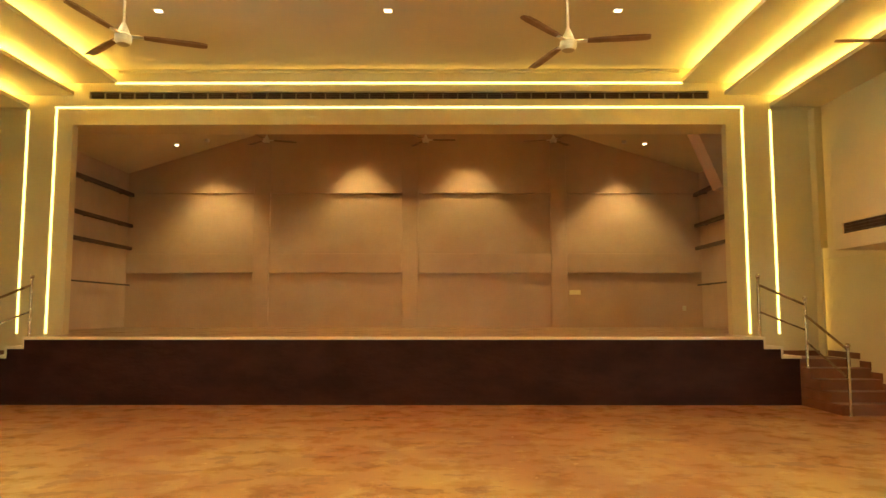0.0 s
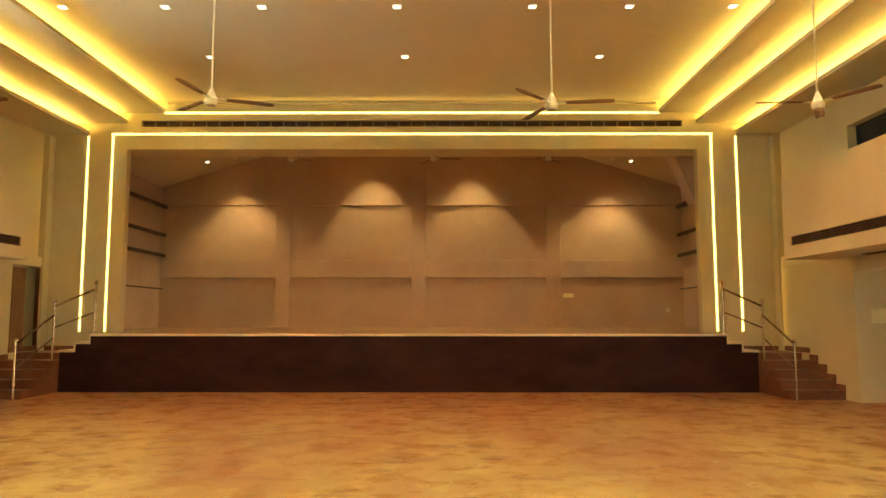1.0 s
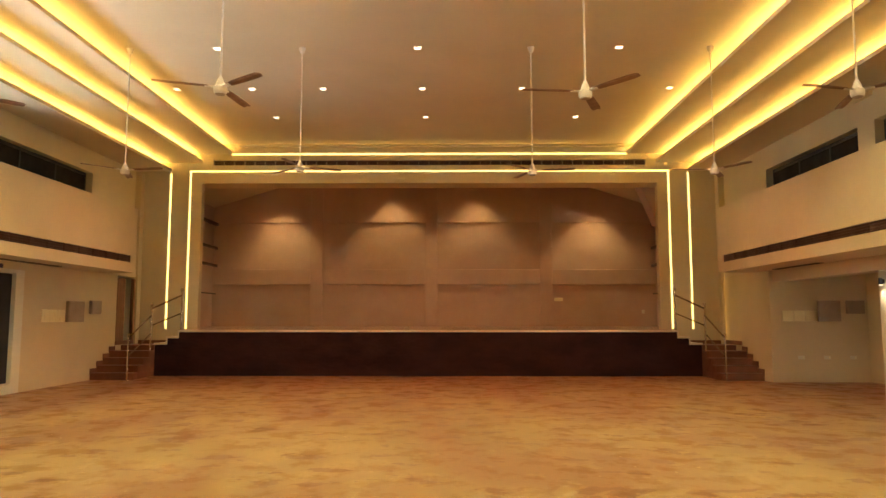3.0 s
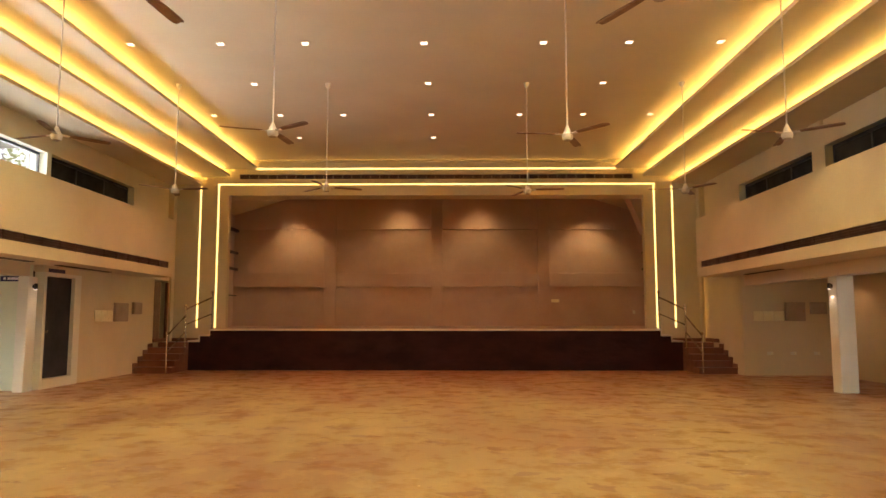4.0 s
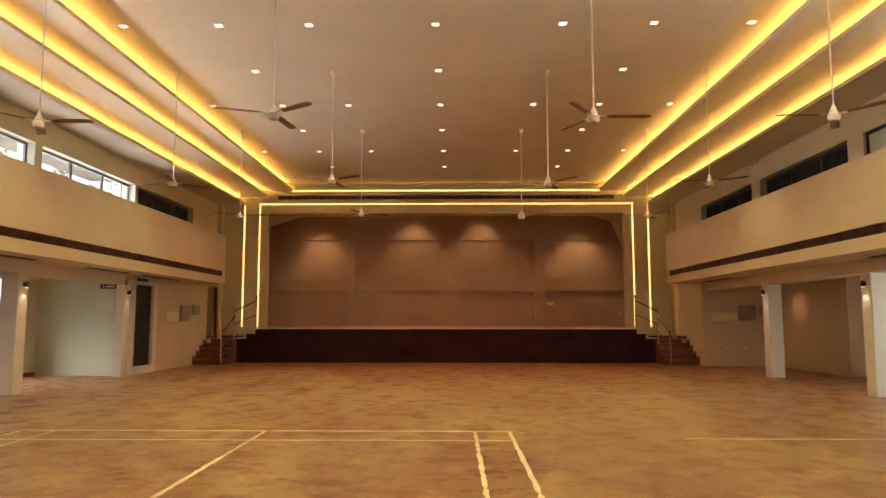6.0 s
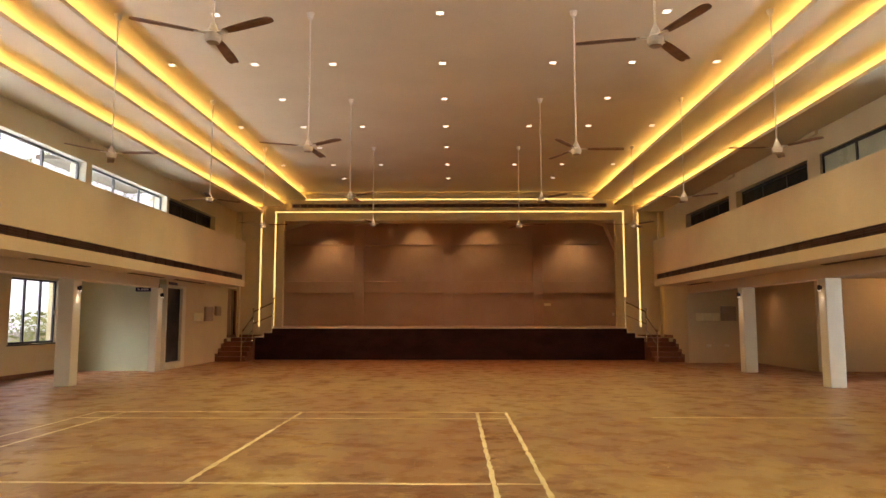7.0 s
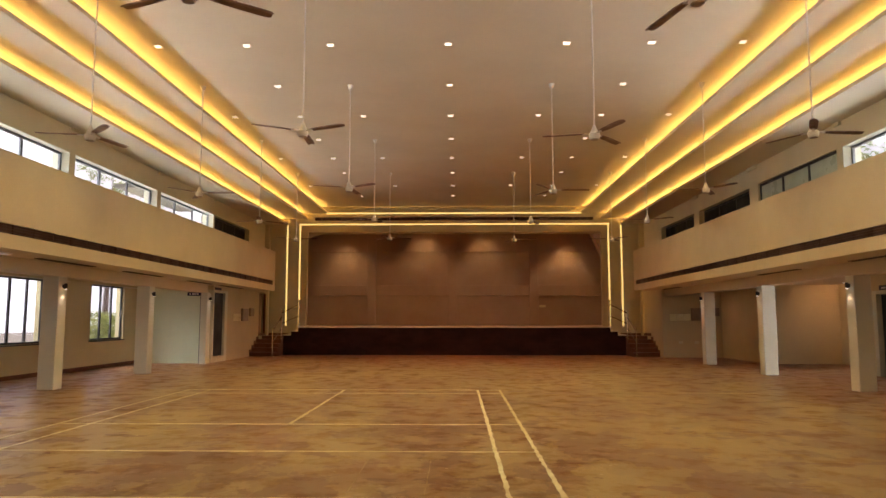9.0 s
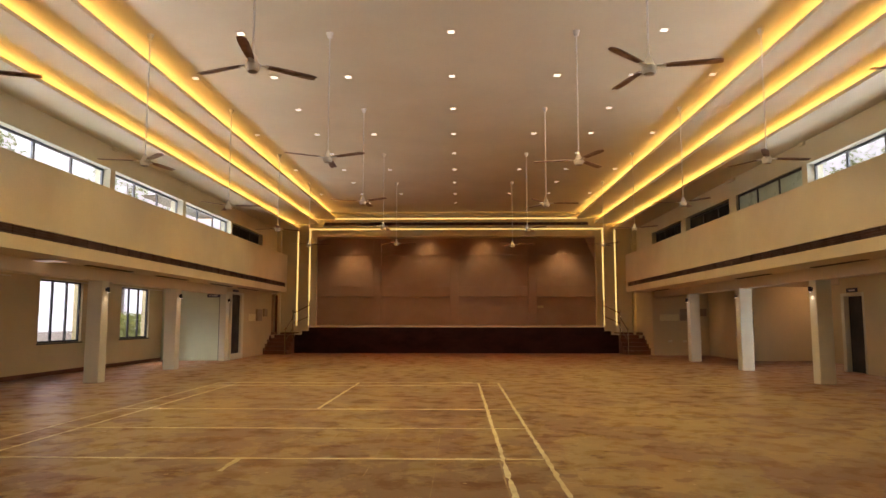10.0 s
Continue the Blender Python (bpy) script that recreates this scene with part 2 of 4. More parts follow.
def part(name, bm, material, parent=None, label=""):
    ob = new(name, mesh_of(name, bm, material))
    ob.parent = parent
    return tagged(ob, label) if label else ob


def thing(name, label, category, group="", kind="", at=(0, 0, 0)):
    ob = new(name)
    ob.location = at
    return tagged(ob, label, category, group, kind)


def structure(name, bm, material, label, category):
    return tagged(part(name, bm, material), label, category, kind="structure")


def side(s, u):
    """The x of a place u metres from the hall's middle, on side s (-1 or 1)."""
    return XC + s * u


def sbox(bm, s, u0, u1, y0, y1, z0, z1, bevel=0.0):
    a, b = sorted((side(s, u0), side(s, u1)))
    return box(bm, a, b, y0, y1, z0, z1, bevel)


# ---- floor, outer walls ----
structure("floor", box(bm_new(), X_L - 0.3, 11.5, Y_REAR, 19.0, -0.2, 0.0), FLOOR, "worn ochre and brown cement hall floor with scuffs", "floor")
structure("ground", box(bm_new(), -400, 400, -400, 400, -0.5, -0.25), SOIL, "dusty yard ground outside the hall", "ground")
structure("wall_rear", box(bm_new(), X_L - 0.3, X_R + 0.3, Y_REAR - 0.3, Y_REAR, -0.2, 6.6), WALL, "cream painted rear wall of the hall", "wall")

# proscenium wall with its wide opening and the slot for the long grille
wall_front = thing("wall_proscenium", "cream proscenium wall round the stage opening", "wall", kind="structure")
for s in (-1, 1):
    part("pier", sbox(bm_new(), s, 6.0, 7.62, Y_FRONT, Y_FRONT + 0.2, 0.0, 4.945), WALL, wall_front)
    part("grille_cheek", sbox(bm_new(), s, 5.72, 7.62, Y_FRONT, Y_FRONT + 0.7, 5.43, 5.57), WALL, wall_front)
part("lintel", box(bm_new(), side(-1, 7.62), side(1, 7.62), Y_FRONT, Y_FRONT + 0.7, 4.945, 5.43), WALL, wall_front)
part("header", box(bm_new(), side(-1, 7.62), side(1, 7.62), Y_FRONT, Y_FRONT + 0.7, 5.57, 6.6), WALL, wall_front)
part("slot_back", box(bm_new(), side(-1, 5.72), side(1, 5.72), Y_FRONT + 0.12, Y_FRONT + 0.7, 5.43, 5.57), WALL, wall_front)
for s in (-1, 1):
    structure("wall_corner", sbox(bm_new(), s, 7.62, 8.3, Y_FRONT - 0.02, Y_FRONT + 0.2, 0.0, 6.6), WALL, "cream corner pier beside the proscenium", "wall")
    structure("trim", sbox(bm_new(), s, U_PAR + 0.02, 7.62, Y_FRONT - 0.03, Y_FRONT - 0.002, 5.2, 5.26), WALL, "thin plaster ledge at the corner of the front wall", "trim")
for s in (-1, 1):
    structure("trim", sbox(bm_new(), s, 7.515, 7.555, Y_FRONT - 0.21, Y_FRONT - 0.002, 0.0, 5.19), WALL, "upright plaster fin in the front corner", "trim")
    strip = thing("corner_light", "upright warm strip light hidden behind the corner fin", "strip light", "corner strip lights")
    part("strip", sbox(bm_new(), s, 7.560, 7.575, Y_FRONT - 0.03, Y_FRONT - 0.01, 0.85, 5.1), CORNERM, strip)
bm = bm_new()
box(bm, side(-1, 5.15), side(1, 5.15), Y_FRONT - 0.13, Y_FRONT - 0.002, 5.915, 5.93)
box(bm, side(-1, 5.15), side(1, 5.15), Y_FRONT - 0.13, Y_FRONT - 0.115, 5.93, 5.95)
structure("trim", bm, WALL, "narrow plaster light ledge under the ceiling", "trim")
strip = thing("cove_light", "yellow strip light lying behind the front ledge", "strip light", "cove strip lights")
part("strip", box(bm_new(), side(-1, 5.12), side(1, 5.12), Y_FRONT - 0.09, Y_FRONT - 0.07, 5.932, 5.938), FRONTM, strip)

# ---- ceilings ----
structure("ceiling", box(bm_new(), side(-1, 5.55), side(1, 5.55), Y_REAR, Y_FRONT, Z_CEIL, Z_CEIL + 0.15), CEIL, "plain cream central hall ceiling", "ceiling")
for s in (-1, 1):
    for k, (u0, u1, z, zup) in enumerate(((U_T1, 6.32, Z_T1, Z_CEIL), (U_T2, 7.13, Z_T2, Z_T1), (U_T3, U_WALL, Z_T3, Z_T2))):
        tier = thing("ceiling_tier", "stepped cream ceiling tier with a lit cove", "ceiling", kind="structure")
        part("panel", sbox(bm_new(), s, u0, u1, Y_REAR, Y_FRONT, z, z + 0.03), CEIL, tier)
        part("lip", sbox(bm_new(), s, u0, u0 + 0.02, Y_REAR, Y_FRONT, z + 0.0302, z + 0.070), CEIL, tier)
        back = u0 + 0.34
        part("cove_back", sbox(bm_new(), s, back, back + 0.03, Y_REAR, Y_FRONT, z + 0.0302, zup + 0.15), CEIL, tier)
        strip = thing("cove_light", "yellow strip light lying hidden in the ceiling cove", "strip light", "cove strip lights")
        part("strip", sbox(bm_new(), s, u0 + 0.25, u0 + 0.29, Y_REAR + 0.05, Y_FRONT - 0.06, z + 0.034, z + 0.046), COVEM, strip)
structure("roof", box(bm_new(), X_L - 0.3, X_R + 0.3, Y_REAR - 0.3, Y_FRONT + 0.7, 6.6, 6.75), WHITE, "flat roof slab over the hall", "roof")

# ---- clerestory walls ----
BAYS = {-1: ((6.08, 9.82, "dark"), (1.92, 5.93, "clear"), (-2.26, 1.70, "clear"), (-6.35, -2.47, "clear"), (-10.4, -6.6, "clear"), (-14.5, -10.65, "clear"), (-18.6, -14.7, "clear")),
        1: ((6.05, 9.62, "dark"), (1.78, 5.56, "dark"), (-2.40, 1.26, "frosted"), (-6.45, -2.63, "clear"), (-10.4, -6.7, "clear"), (-14.5, -10.65, "clear"), (-18.6, -14.7, "clear"))}
Z_W0, Z_W1 = 3.90, 4.76
win_no = 0
for s in (-1, 1):
    bm = bm_new()
    edges = sorted([Y_REAR] + [e for b in BAYS[s] for e in b[:2]] + [Y_FRONT])
    sbox(bm, s, U_WALL, 8.1, Y_REAR, Y_FRONT, Z_W1, 6.6)
    sbox(bm, s, U_WALL, 8.1, Y_REAR, Y_FRONT, Z_SOF + 0.2, Z_W0)
    for a, b in zip(edges[::2], edges[1::2]):
        sbox(bm, s, U_WALL, 8.1, a, b, Z_W0, Z_W1)
    structure("wall_clerestory", bm, WALL, "cream upper side wall with a row of windows", "wall")
    for a, b in list(zip(edges[::2], edges[1::2]))[1:-1]:
        structure("beam_end", sbox(bm_new(), s, U_WALL - 0.06, U_WALL - 0.001, a + 0.004, b - 0.004, 5.19, Z_T3 - 0.002), WALL, "shallow cream beam end above the clerestory windows", "beam end")
    for y0, y1, sort in BAYS[s]:
        win_no += 1
        w = thing("window_%d" % win_no, {"dark": "clerestory window in a grey frame, panes coloured black as unlit", "clear": "bright clerestory window with clear panes and grey bars", "frosted": "pale frosted clerestory window with black bars"}[sort], "window", kind="structure")
        fm = BLACKFRAME if sort != "clear" else GREYFRAME
        u = U_WALL + (0.05 if sort == "frosted" else 0.16)
        bm = bm_new()
        sbox(bm, s, u, u + 0.05, y0, y1, Z_W1 - 0.06, Z_W1)
        sbox(bm, s, u, u + 0.05, y0, y1, Z_W0, Z_W0 + 0.05)
        sbox(bm, s, u, u + 0.05, y0, y0 + 0.05, Z_W0 + 0.05, Z_W1 - 0.06)
        sbox(bm, s, u, u + 0.05, y1 - 0.05, y1, Z_W0 + 0.05, Z_W1 - 0.06)
        part("window_frame", bm, fm, w)
        for f in (1, 2):
            ym = y0 + (y1 - y0) * f / 3
            part("mullion", sbox(bm_new(), s, u, u + 0.05, ym - 0.03, ym + 0.03, Z_W0 + 0.05, Z_W1 - 0.06), fm, w)
        for f in range(3):
            ya, yb = y0 + (y1 - y0) * f / 3 + 0.035, y0 + (y1 - y0) * (f + 1) / 3 - 0.035
            # dark panes are opaque black, in place of glass with nothing lit behind
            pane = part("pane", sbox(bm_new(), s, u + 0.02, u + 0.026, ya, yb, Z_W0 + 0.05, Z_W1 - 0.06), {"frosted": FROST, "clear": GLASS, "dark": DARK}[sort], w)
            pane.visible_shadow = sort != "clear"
        # unseen black sheet added outside the dark panes to block daylight
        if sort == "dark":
            part("shutter", sbox(bm_new(), s, 8.11, 8.16, y0 - 0.1, y1 + 0.1, Z_W0 - 0.1, Z_W1 + 0.1), DARK, w, "unseen black backing added to stop daylight")
        if sort == "clear":
            for ya, yb in ((y0 - 0.002, y0 + 0.010), (y1 - 0.010, y1 + 0.002)):
                part("reveal", sbox(bm_new(), s, U_WALL - 0.003, u - 0.002, ya, yb, Z_W0, Z_W1 - 0.012), WHITE, w, "white reveal beside the panes")
                part("outer_reveal", sbox(bm_new(), s, u + 0.052, 8.104, ya, yb, Z_W0, Z_W1), WHITE, w, "white outer reveal beside the panes")
            part("reveal", sbox(bm_new(), s, U_WALL - 0.003, u - 0.002, y0, y1, Z_W1 - 0.012, Z_W1 + 0.002), WHITE, w, "white reveal over the panes")
            ld = bpy.data.lights.new("window_daylight", "AREA")
            ld.shape, ld.size, ld.size_y = "RECTANGLE", y1 - y0 - 0.1, 0.42
            ld.energy, ld.color = DAY_HIGH * (0.85 if y0 > -2.45 else 1.7 if y0 > -6.5 else 2.1), (0.86, 1.0, 0.97)
            ld.spread = radians(116)
            lo = new("window_daylight", ld)
            lo.matrix_world = look((side(s, 8.13), (y0 + y1) / 2, 4.13), (side(s, 6.7), (y0 + y1) / 2, 5.7))

# concrete sunshade outside the first clear window
structure("sunshade", sbox(bm_new(), -1, 8.102, 8.95, 1.8, 6.0, 4.86, 4.95), CONCRETE, "grey concrete sunshade over a clerestory window", "sunshade")

# ---- parapets, aisle slabs ----
for s in (-1, 1):
    bm = bm_new()
    sbox(bm, s, U_PAR, U_PAR + 0.14, Y_REAR, 10.15, 2.84, Z_PAR)
    sbox(bm, s, U_PAR, U_PAR + 0.14, Y_REAR, 10.15, Z_SOF, 2.68)
    sbox(bm, s, U_PAR, U_PAR + 0.14, 9.9, 10.15, 2.68, 2.84)
    sbox(bm, s, U_PAR + 0.14, U_WALL, 10.01, 10.15, Z_SOF, Z_PAR)
    structure("parapet", bm, WALL, "cream upper parapet running along the hall", "parapet")
    v = thing("slot_grille", "long dark brown air grille set in the parapet", "grille", "parapet grilles")
    part("backing", sbox(bm_new(), s, U_PAR + 0.045, U_PAR + 0.12, Y_REAR, 9.9, 2.68, 2.84), GRILLE, v)
    for zz in (2.715, 2.76, 2.805):
        part("slat", sbox(bm_new(), s, U_PAR + 0.02, U_PAR + 0.044, Y_REAR, 9.9, zz - 0.006, zz + 0.006), GRILLE, v)
    k = 0
    while 9.9 - 0.55 * k > -14:
        yy = 9.9 - 0.55 * k
        part("divider", sbox(bm_new(), s, U_PAR + 0.025, U_PAR + 0.0445, yy - 0.008, yy, 2.68, 2.84), GRILLE, v)
        k += 1
    outer = XC - X_L if s < 0 else X_R - XC
    bm = bm_new()
    sbox(bm, s, U_PAR + 0.14, outer + 0.3, Y_REAR, 10.008, Z_SOF + 0.003, Z_SOF + 0.2)
    sbox(bm, s, 7.65, outer + 0.3, 10.008, Y_FRONT - 0.03, Z_SOF + 0.003, Z_SOF + 0.2)
    structure("ceiling_aisle", bm, CEIL, "low cream aisle ceiling under the parapet", "ceiling")

# ---- stage ----
bm = bm_new()
prism(bm, [(side(-1, 6.67), 0.0), (side(1, 6.67), 0.0), (side(1, 6.67), 0.76), (side(1, 6.38), 0.76), (side(1, 6.38), 0.915), (side(1, 6.1), 0.915), (side(1, 6.1), 1.06), (side(-1, 6.1), 1.06), (side(-1, 6.1), 0.915), (side(-1, 6.38), 0.915), (side(-1, 6.38), 0.76), (side(-1, 6.67), 0.76)], Y_STAGE, Y_STAGE + 0.12)
stage = thing("stage", "raised stage with a dark brown front and cream edge", "stage", kind="structure")
part("front_panel", bm, APRON, stage, "dark brown laminate stage front")
part("deck", box(bm_new(), side(-1, 6.1), side(1, 6.1), Y_STAGE + 0.03, Y_FRONT + 0.2, 0.9, Z_STAGE), STAGEFLOOR, stage, "tan polished stage floor")
part("deck", box(bm_new(), side(-1, 7.75), side(1, 7.75), Y_FRONT + 0.2, Y_BACK, 0.9, Z_STAGE), STAGEFLOOR, stage, "tan polished stage floor")
part("nosing", box(bm_new(), side(-1, 6.1), side(1, 6.1), Y_STAGE - 0.03, Y_STAGE + 0.03, 1.06, Z_STAGE, 0.006), NOSING, stage, "cream stone stage edge")
for s in (-1, 1):
    for u0, u1, z in ((6.1, 6.4, 0.955), (6.38, 6.69, 0.80)):
        part("side_step", sbox(bm_new(), s, u0 + 0.02, u1, Y_STAGE + 0.06, Y_FRONT - 0.004, z - 0.16, z - 0.005), NOSING, stage, "cream step down from the stage")
        part("step_edge", sbox(bm_new(), s, u0 - 0.01, u1, Y_STAGE - 0.02, Y_STAGE + 0.06, z - 0.045, z), NOSING, stage, "cream edge of a side step")
        part("riser", sbox(bm_new(), s, u0 - 0.012, u0 + 0.018, Y_STAGE - 0.02, Y_FRONT - 0.004, z, z + 0.15), NOSING, stage)

# stage room: side walls, back wall with panels, raked ceiling
for s in (-1, 1):
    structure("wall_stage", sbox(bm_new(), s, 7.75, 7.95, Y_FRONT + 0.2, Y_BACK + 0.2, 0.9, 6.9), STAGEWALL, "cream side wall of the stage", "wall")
    bm = bm_new()
    prism(bm, [(side(s, 7.75), 5.27), (side(s, 3.4), 6.62), (side(s, 3.4), 6.72), (side(s, 7.75), 5.37)], Y_FRONT + 0.7, Y_BACK)
    structure("ceiling_stage", bm, CEIL, "sloping cream ceiling over the stage side", "ceiling")
structure("ceiling_stage", box(bm_new(), side(-1, 3.4), side(1, 3.4), Y_FRONT + 0.7, Y_BACK, 6.62, 6.72), CEIL, "flat cream middle of the stage ceiling", "ceiling")
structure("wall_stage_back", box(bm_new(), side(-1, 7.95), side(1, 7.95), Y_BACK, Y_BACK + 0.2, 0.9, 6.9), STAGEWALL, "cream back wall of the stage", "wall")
PIL = (-4.95, -0.94, 3.07)
for x in PIL:
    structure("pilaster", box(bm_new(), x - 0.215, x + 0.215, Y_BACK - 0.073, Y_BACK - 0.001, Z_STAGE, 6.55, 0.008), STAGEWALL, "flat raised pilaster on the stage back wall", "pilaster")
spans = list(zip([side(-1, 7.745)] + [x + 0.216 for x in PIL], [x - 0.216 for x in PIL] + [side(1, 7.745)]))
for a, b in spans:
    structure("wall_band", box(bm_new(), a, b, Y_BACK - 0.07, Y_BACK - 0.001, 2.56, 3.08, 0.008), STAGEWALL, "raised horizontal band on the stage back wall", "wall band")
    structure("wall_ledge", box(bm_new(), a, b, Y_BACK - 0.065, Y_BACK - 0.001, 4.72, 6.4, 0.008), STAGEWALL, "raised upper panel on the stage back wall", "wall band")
bm = bm_new()
prism(bm, [(4.80, 5.4), (5.40, 3.95), (6.9, 3.95), (6.9, 5.9), (4.80, 5.9)], 12.9, 13.4)
structure("bulkhead", bm, STAGEWALL, "slanting plaster bulkhead inside the stage corner", "bulkhead")
for s in (-1, 1):
    for z, r in ((4.66, 0.05), (3.82, 0.045), (3.21, 0.045), (2.23, 0.02)):
        b = thing("wall_batten", "dark wooden batten on brackets along the stage wall", "batten", "stage wall battens")
        part("bar", sbox(bm_new(), s, 7.60 - r, 7.60 + r, 13.4, Y_BACK - 0.12, z - r, z + r, 0.008), RAILWOOD, b)
        for yy in (14.0, 15.9, 17.7):
            part("bracket", sbox(bm_new(), s, 7.60 + r, 7.755, yy - 0.03, yy + 0.03, z - r * 0.7, z + r * 0.7), RAILWOOD, b)

# ---- lower side walls ----
XWL, XWR = -8.50, 6.80                      # walls beside the stairs
structure("wall_left", box(bm_new(), XWL - 0.2, XWL, 7.27, 11.05, 0.0, Z_SOF), WALL, "cream lower wall beside the stage stair", "wall")
structure("wall_left", box(bm_new(), XWL - 0.2, XWL, 11.05, Y_FRONT - 0.02, 0.0, 0.76), WALL, "low wall under the backstage door", "wall")
structure("wall_left", box(bm_new(), XWL - 0.2, XWL, 5.88, 7.27, 2.32, Z_SOF), WALL, "cream wall over the side door", "wall")
structure("wall_partition", box(bm_new(), X_L, -8.735, 5.72, 5.90, 0.0, Z_SOF), PARTITION, "pale green partition closing the aisle", "wall")
structure("trim", box(bm_new(), -8.848, -8.834, 5.712, 5.719, 0.0, 2.2), BLACKFRAME, "thin dark upright joint at the edge of the partition", "trim")
structure("wall_right", box(bm_new(), XWR, 9.15, 9.50, 9.70, 0.0, Z_SOF), WALL, "cream aisle end wall with switches", "wall")
structure("wall_right", box(bm_new(), XWR, XWR + 0.2, 9.70, Y_FRONT - 0.02, 0.0, Z_SOF), WALL, "cream wall beside the stage stair", "wall")
Z_WIN = 2.36                                # heads of the aisle windows
bm = bm_new()
DOOR_Y0, DOOR_Y1 = 0.05, 0.98
RIGHT_WINDOWS = ((-2.95, -1.05), (-8.8, -6.8), (-13.0, -11.0))
edges = sorted([Y_REAR] + [e for b in RIGHT_WINDOWS for e in b] + [DOOR_Y0])
for a, b in zip(edges[::2], edges[1::2]):
    box(bm, X_R, X_R + 0.25, a, b, 0.79, Z_WIN)
box(bm, X_R, X_R + 0.25, Y_REAR, DOOR_Y0, 0, 0.79)
box(bm, X_R, X_R + 0.25, Y_REAR, DOOR_Y0, Z_WIN, Z_SOF)
box(bm, X_R, X_R + 0.25, DOOR_Y1, 1.15, 0, Z_SOF)
box(bm, X_R, X_R + 0.25, DOOR_Y0, DOOR_Y1, 2.06, Z_SOF)
structure("wall_outer_right", bm, WALL, "cream outer aisle wall with a doorway", "wall")
LOW_WINDOWS = ((2.81, 4.71), (-1.25, 0.67), (-5.3, -3.4), (-9.4, -7.5), (-13.4, -11.5))
bm = bm_new()
edges = sorted([Y_REAR] + [e for b in LOW_WINDOWS for e in b] + [5.95])
box(bm, X_L - 0.25, X_L, Y_REAR, 5.95, 0, 0.79)
box(bm, X_L - 0.25, X_L, Y_REAR, 5.95, Z_WIN, Z_SOF)
for a, b in zip(edges[::2], edges[1::2]):
    box(bm, X_L - 0.25, X_L, a, b, 0.79, Z_WIN)
structure("wall_outer_left", bm, WALL, "cream outer aisle wall with tall windows", "wall")
# backing walls behind the doors; their lack of light is put into the colour
structure("wall_backstage", box(bm_new(), -9.9, -9.75, 5.95, Y_FRONT + 2.0, 0, Z_SOF), DARK, "passage wall behind the side doors, coloured black as unlit", "wall")
structure("wall_backstage", box(bm_new(), X_R + 0.9, X_R + 1.0, -0.5, 0.995, 0, Z_SOF), DARK, "added lobby wall behind the aisle door, coloured black as unlit", "wall")
structure("wall_backstage", box(bm_new(), X_R + 0.25, X_R + 0.9, -0.5, -0.4, 0, Z_SOF), DARK, "added lobby side wall, coloured black as unlit", "wall")
# side bay with an open entrance, behind the second and third columns
structure("wall_bay", box(bm_new(), X_R + 0.25, 11.4, 1.0, 1.15, 0, Z_SOF), WALL, "cream near wall of the side bay", "wall")
structure("wall_bay", box(bm_new(), 8.95, 11.4, 5.75, 5.95, 0, Z_SOF), WALL, "cream facing wall of the side bay", "wall")
structure("wall_bay", box(bm_new(), 8.95, 9.15, 5.95, 9.5, 0, Z_SOF), WALL, "cream wall between the bay and the switches", "wall")
bm = bm_new()
box(bm, 11.2, 11.4, 1.15, 1.6, 0, Z_SOF)
box(bm, 11.2, 11.4, 3.0, 5.75, 0, Z_SOF)
box(bm, 11.2, 11.4, 1.6, 3.0, 2.15, Z_SOF)
structure("wall_bay", bm, WALL, "cream outer wall of the bay with an open entrance", "wall")
structure("ceiling_bay", box(bm_new(), X_R + 0.3, 11.4, 1.0, 5.95, Z_SOF + 0.003, Z_SOF + 0.2), CEIL, "low cream ceiling of the side bay", "ceiling")
ld = bpy.data.lights.new("entrance_daylight", "AREA")
ld.shape, ld.size, ld.size_y, ld.energy, ld.color = "RECTANGLE", 1.3, 1.9, 45.0, (0.88, 1.0, 0.88)
ld.spread = radians(75)
new("entrance_daylight", ld).matrix_world = look((11.45, 2.3, 1.1), (7.0, 1.6, 0.3))
structure("baseboard", box(bm_new(), X_L + 0.003, X_L + 0.018, Y_REAR, 5.74, 0.0, 0.1), STEP, "red-brown skirting of the left aisle", "baseboard")

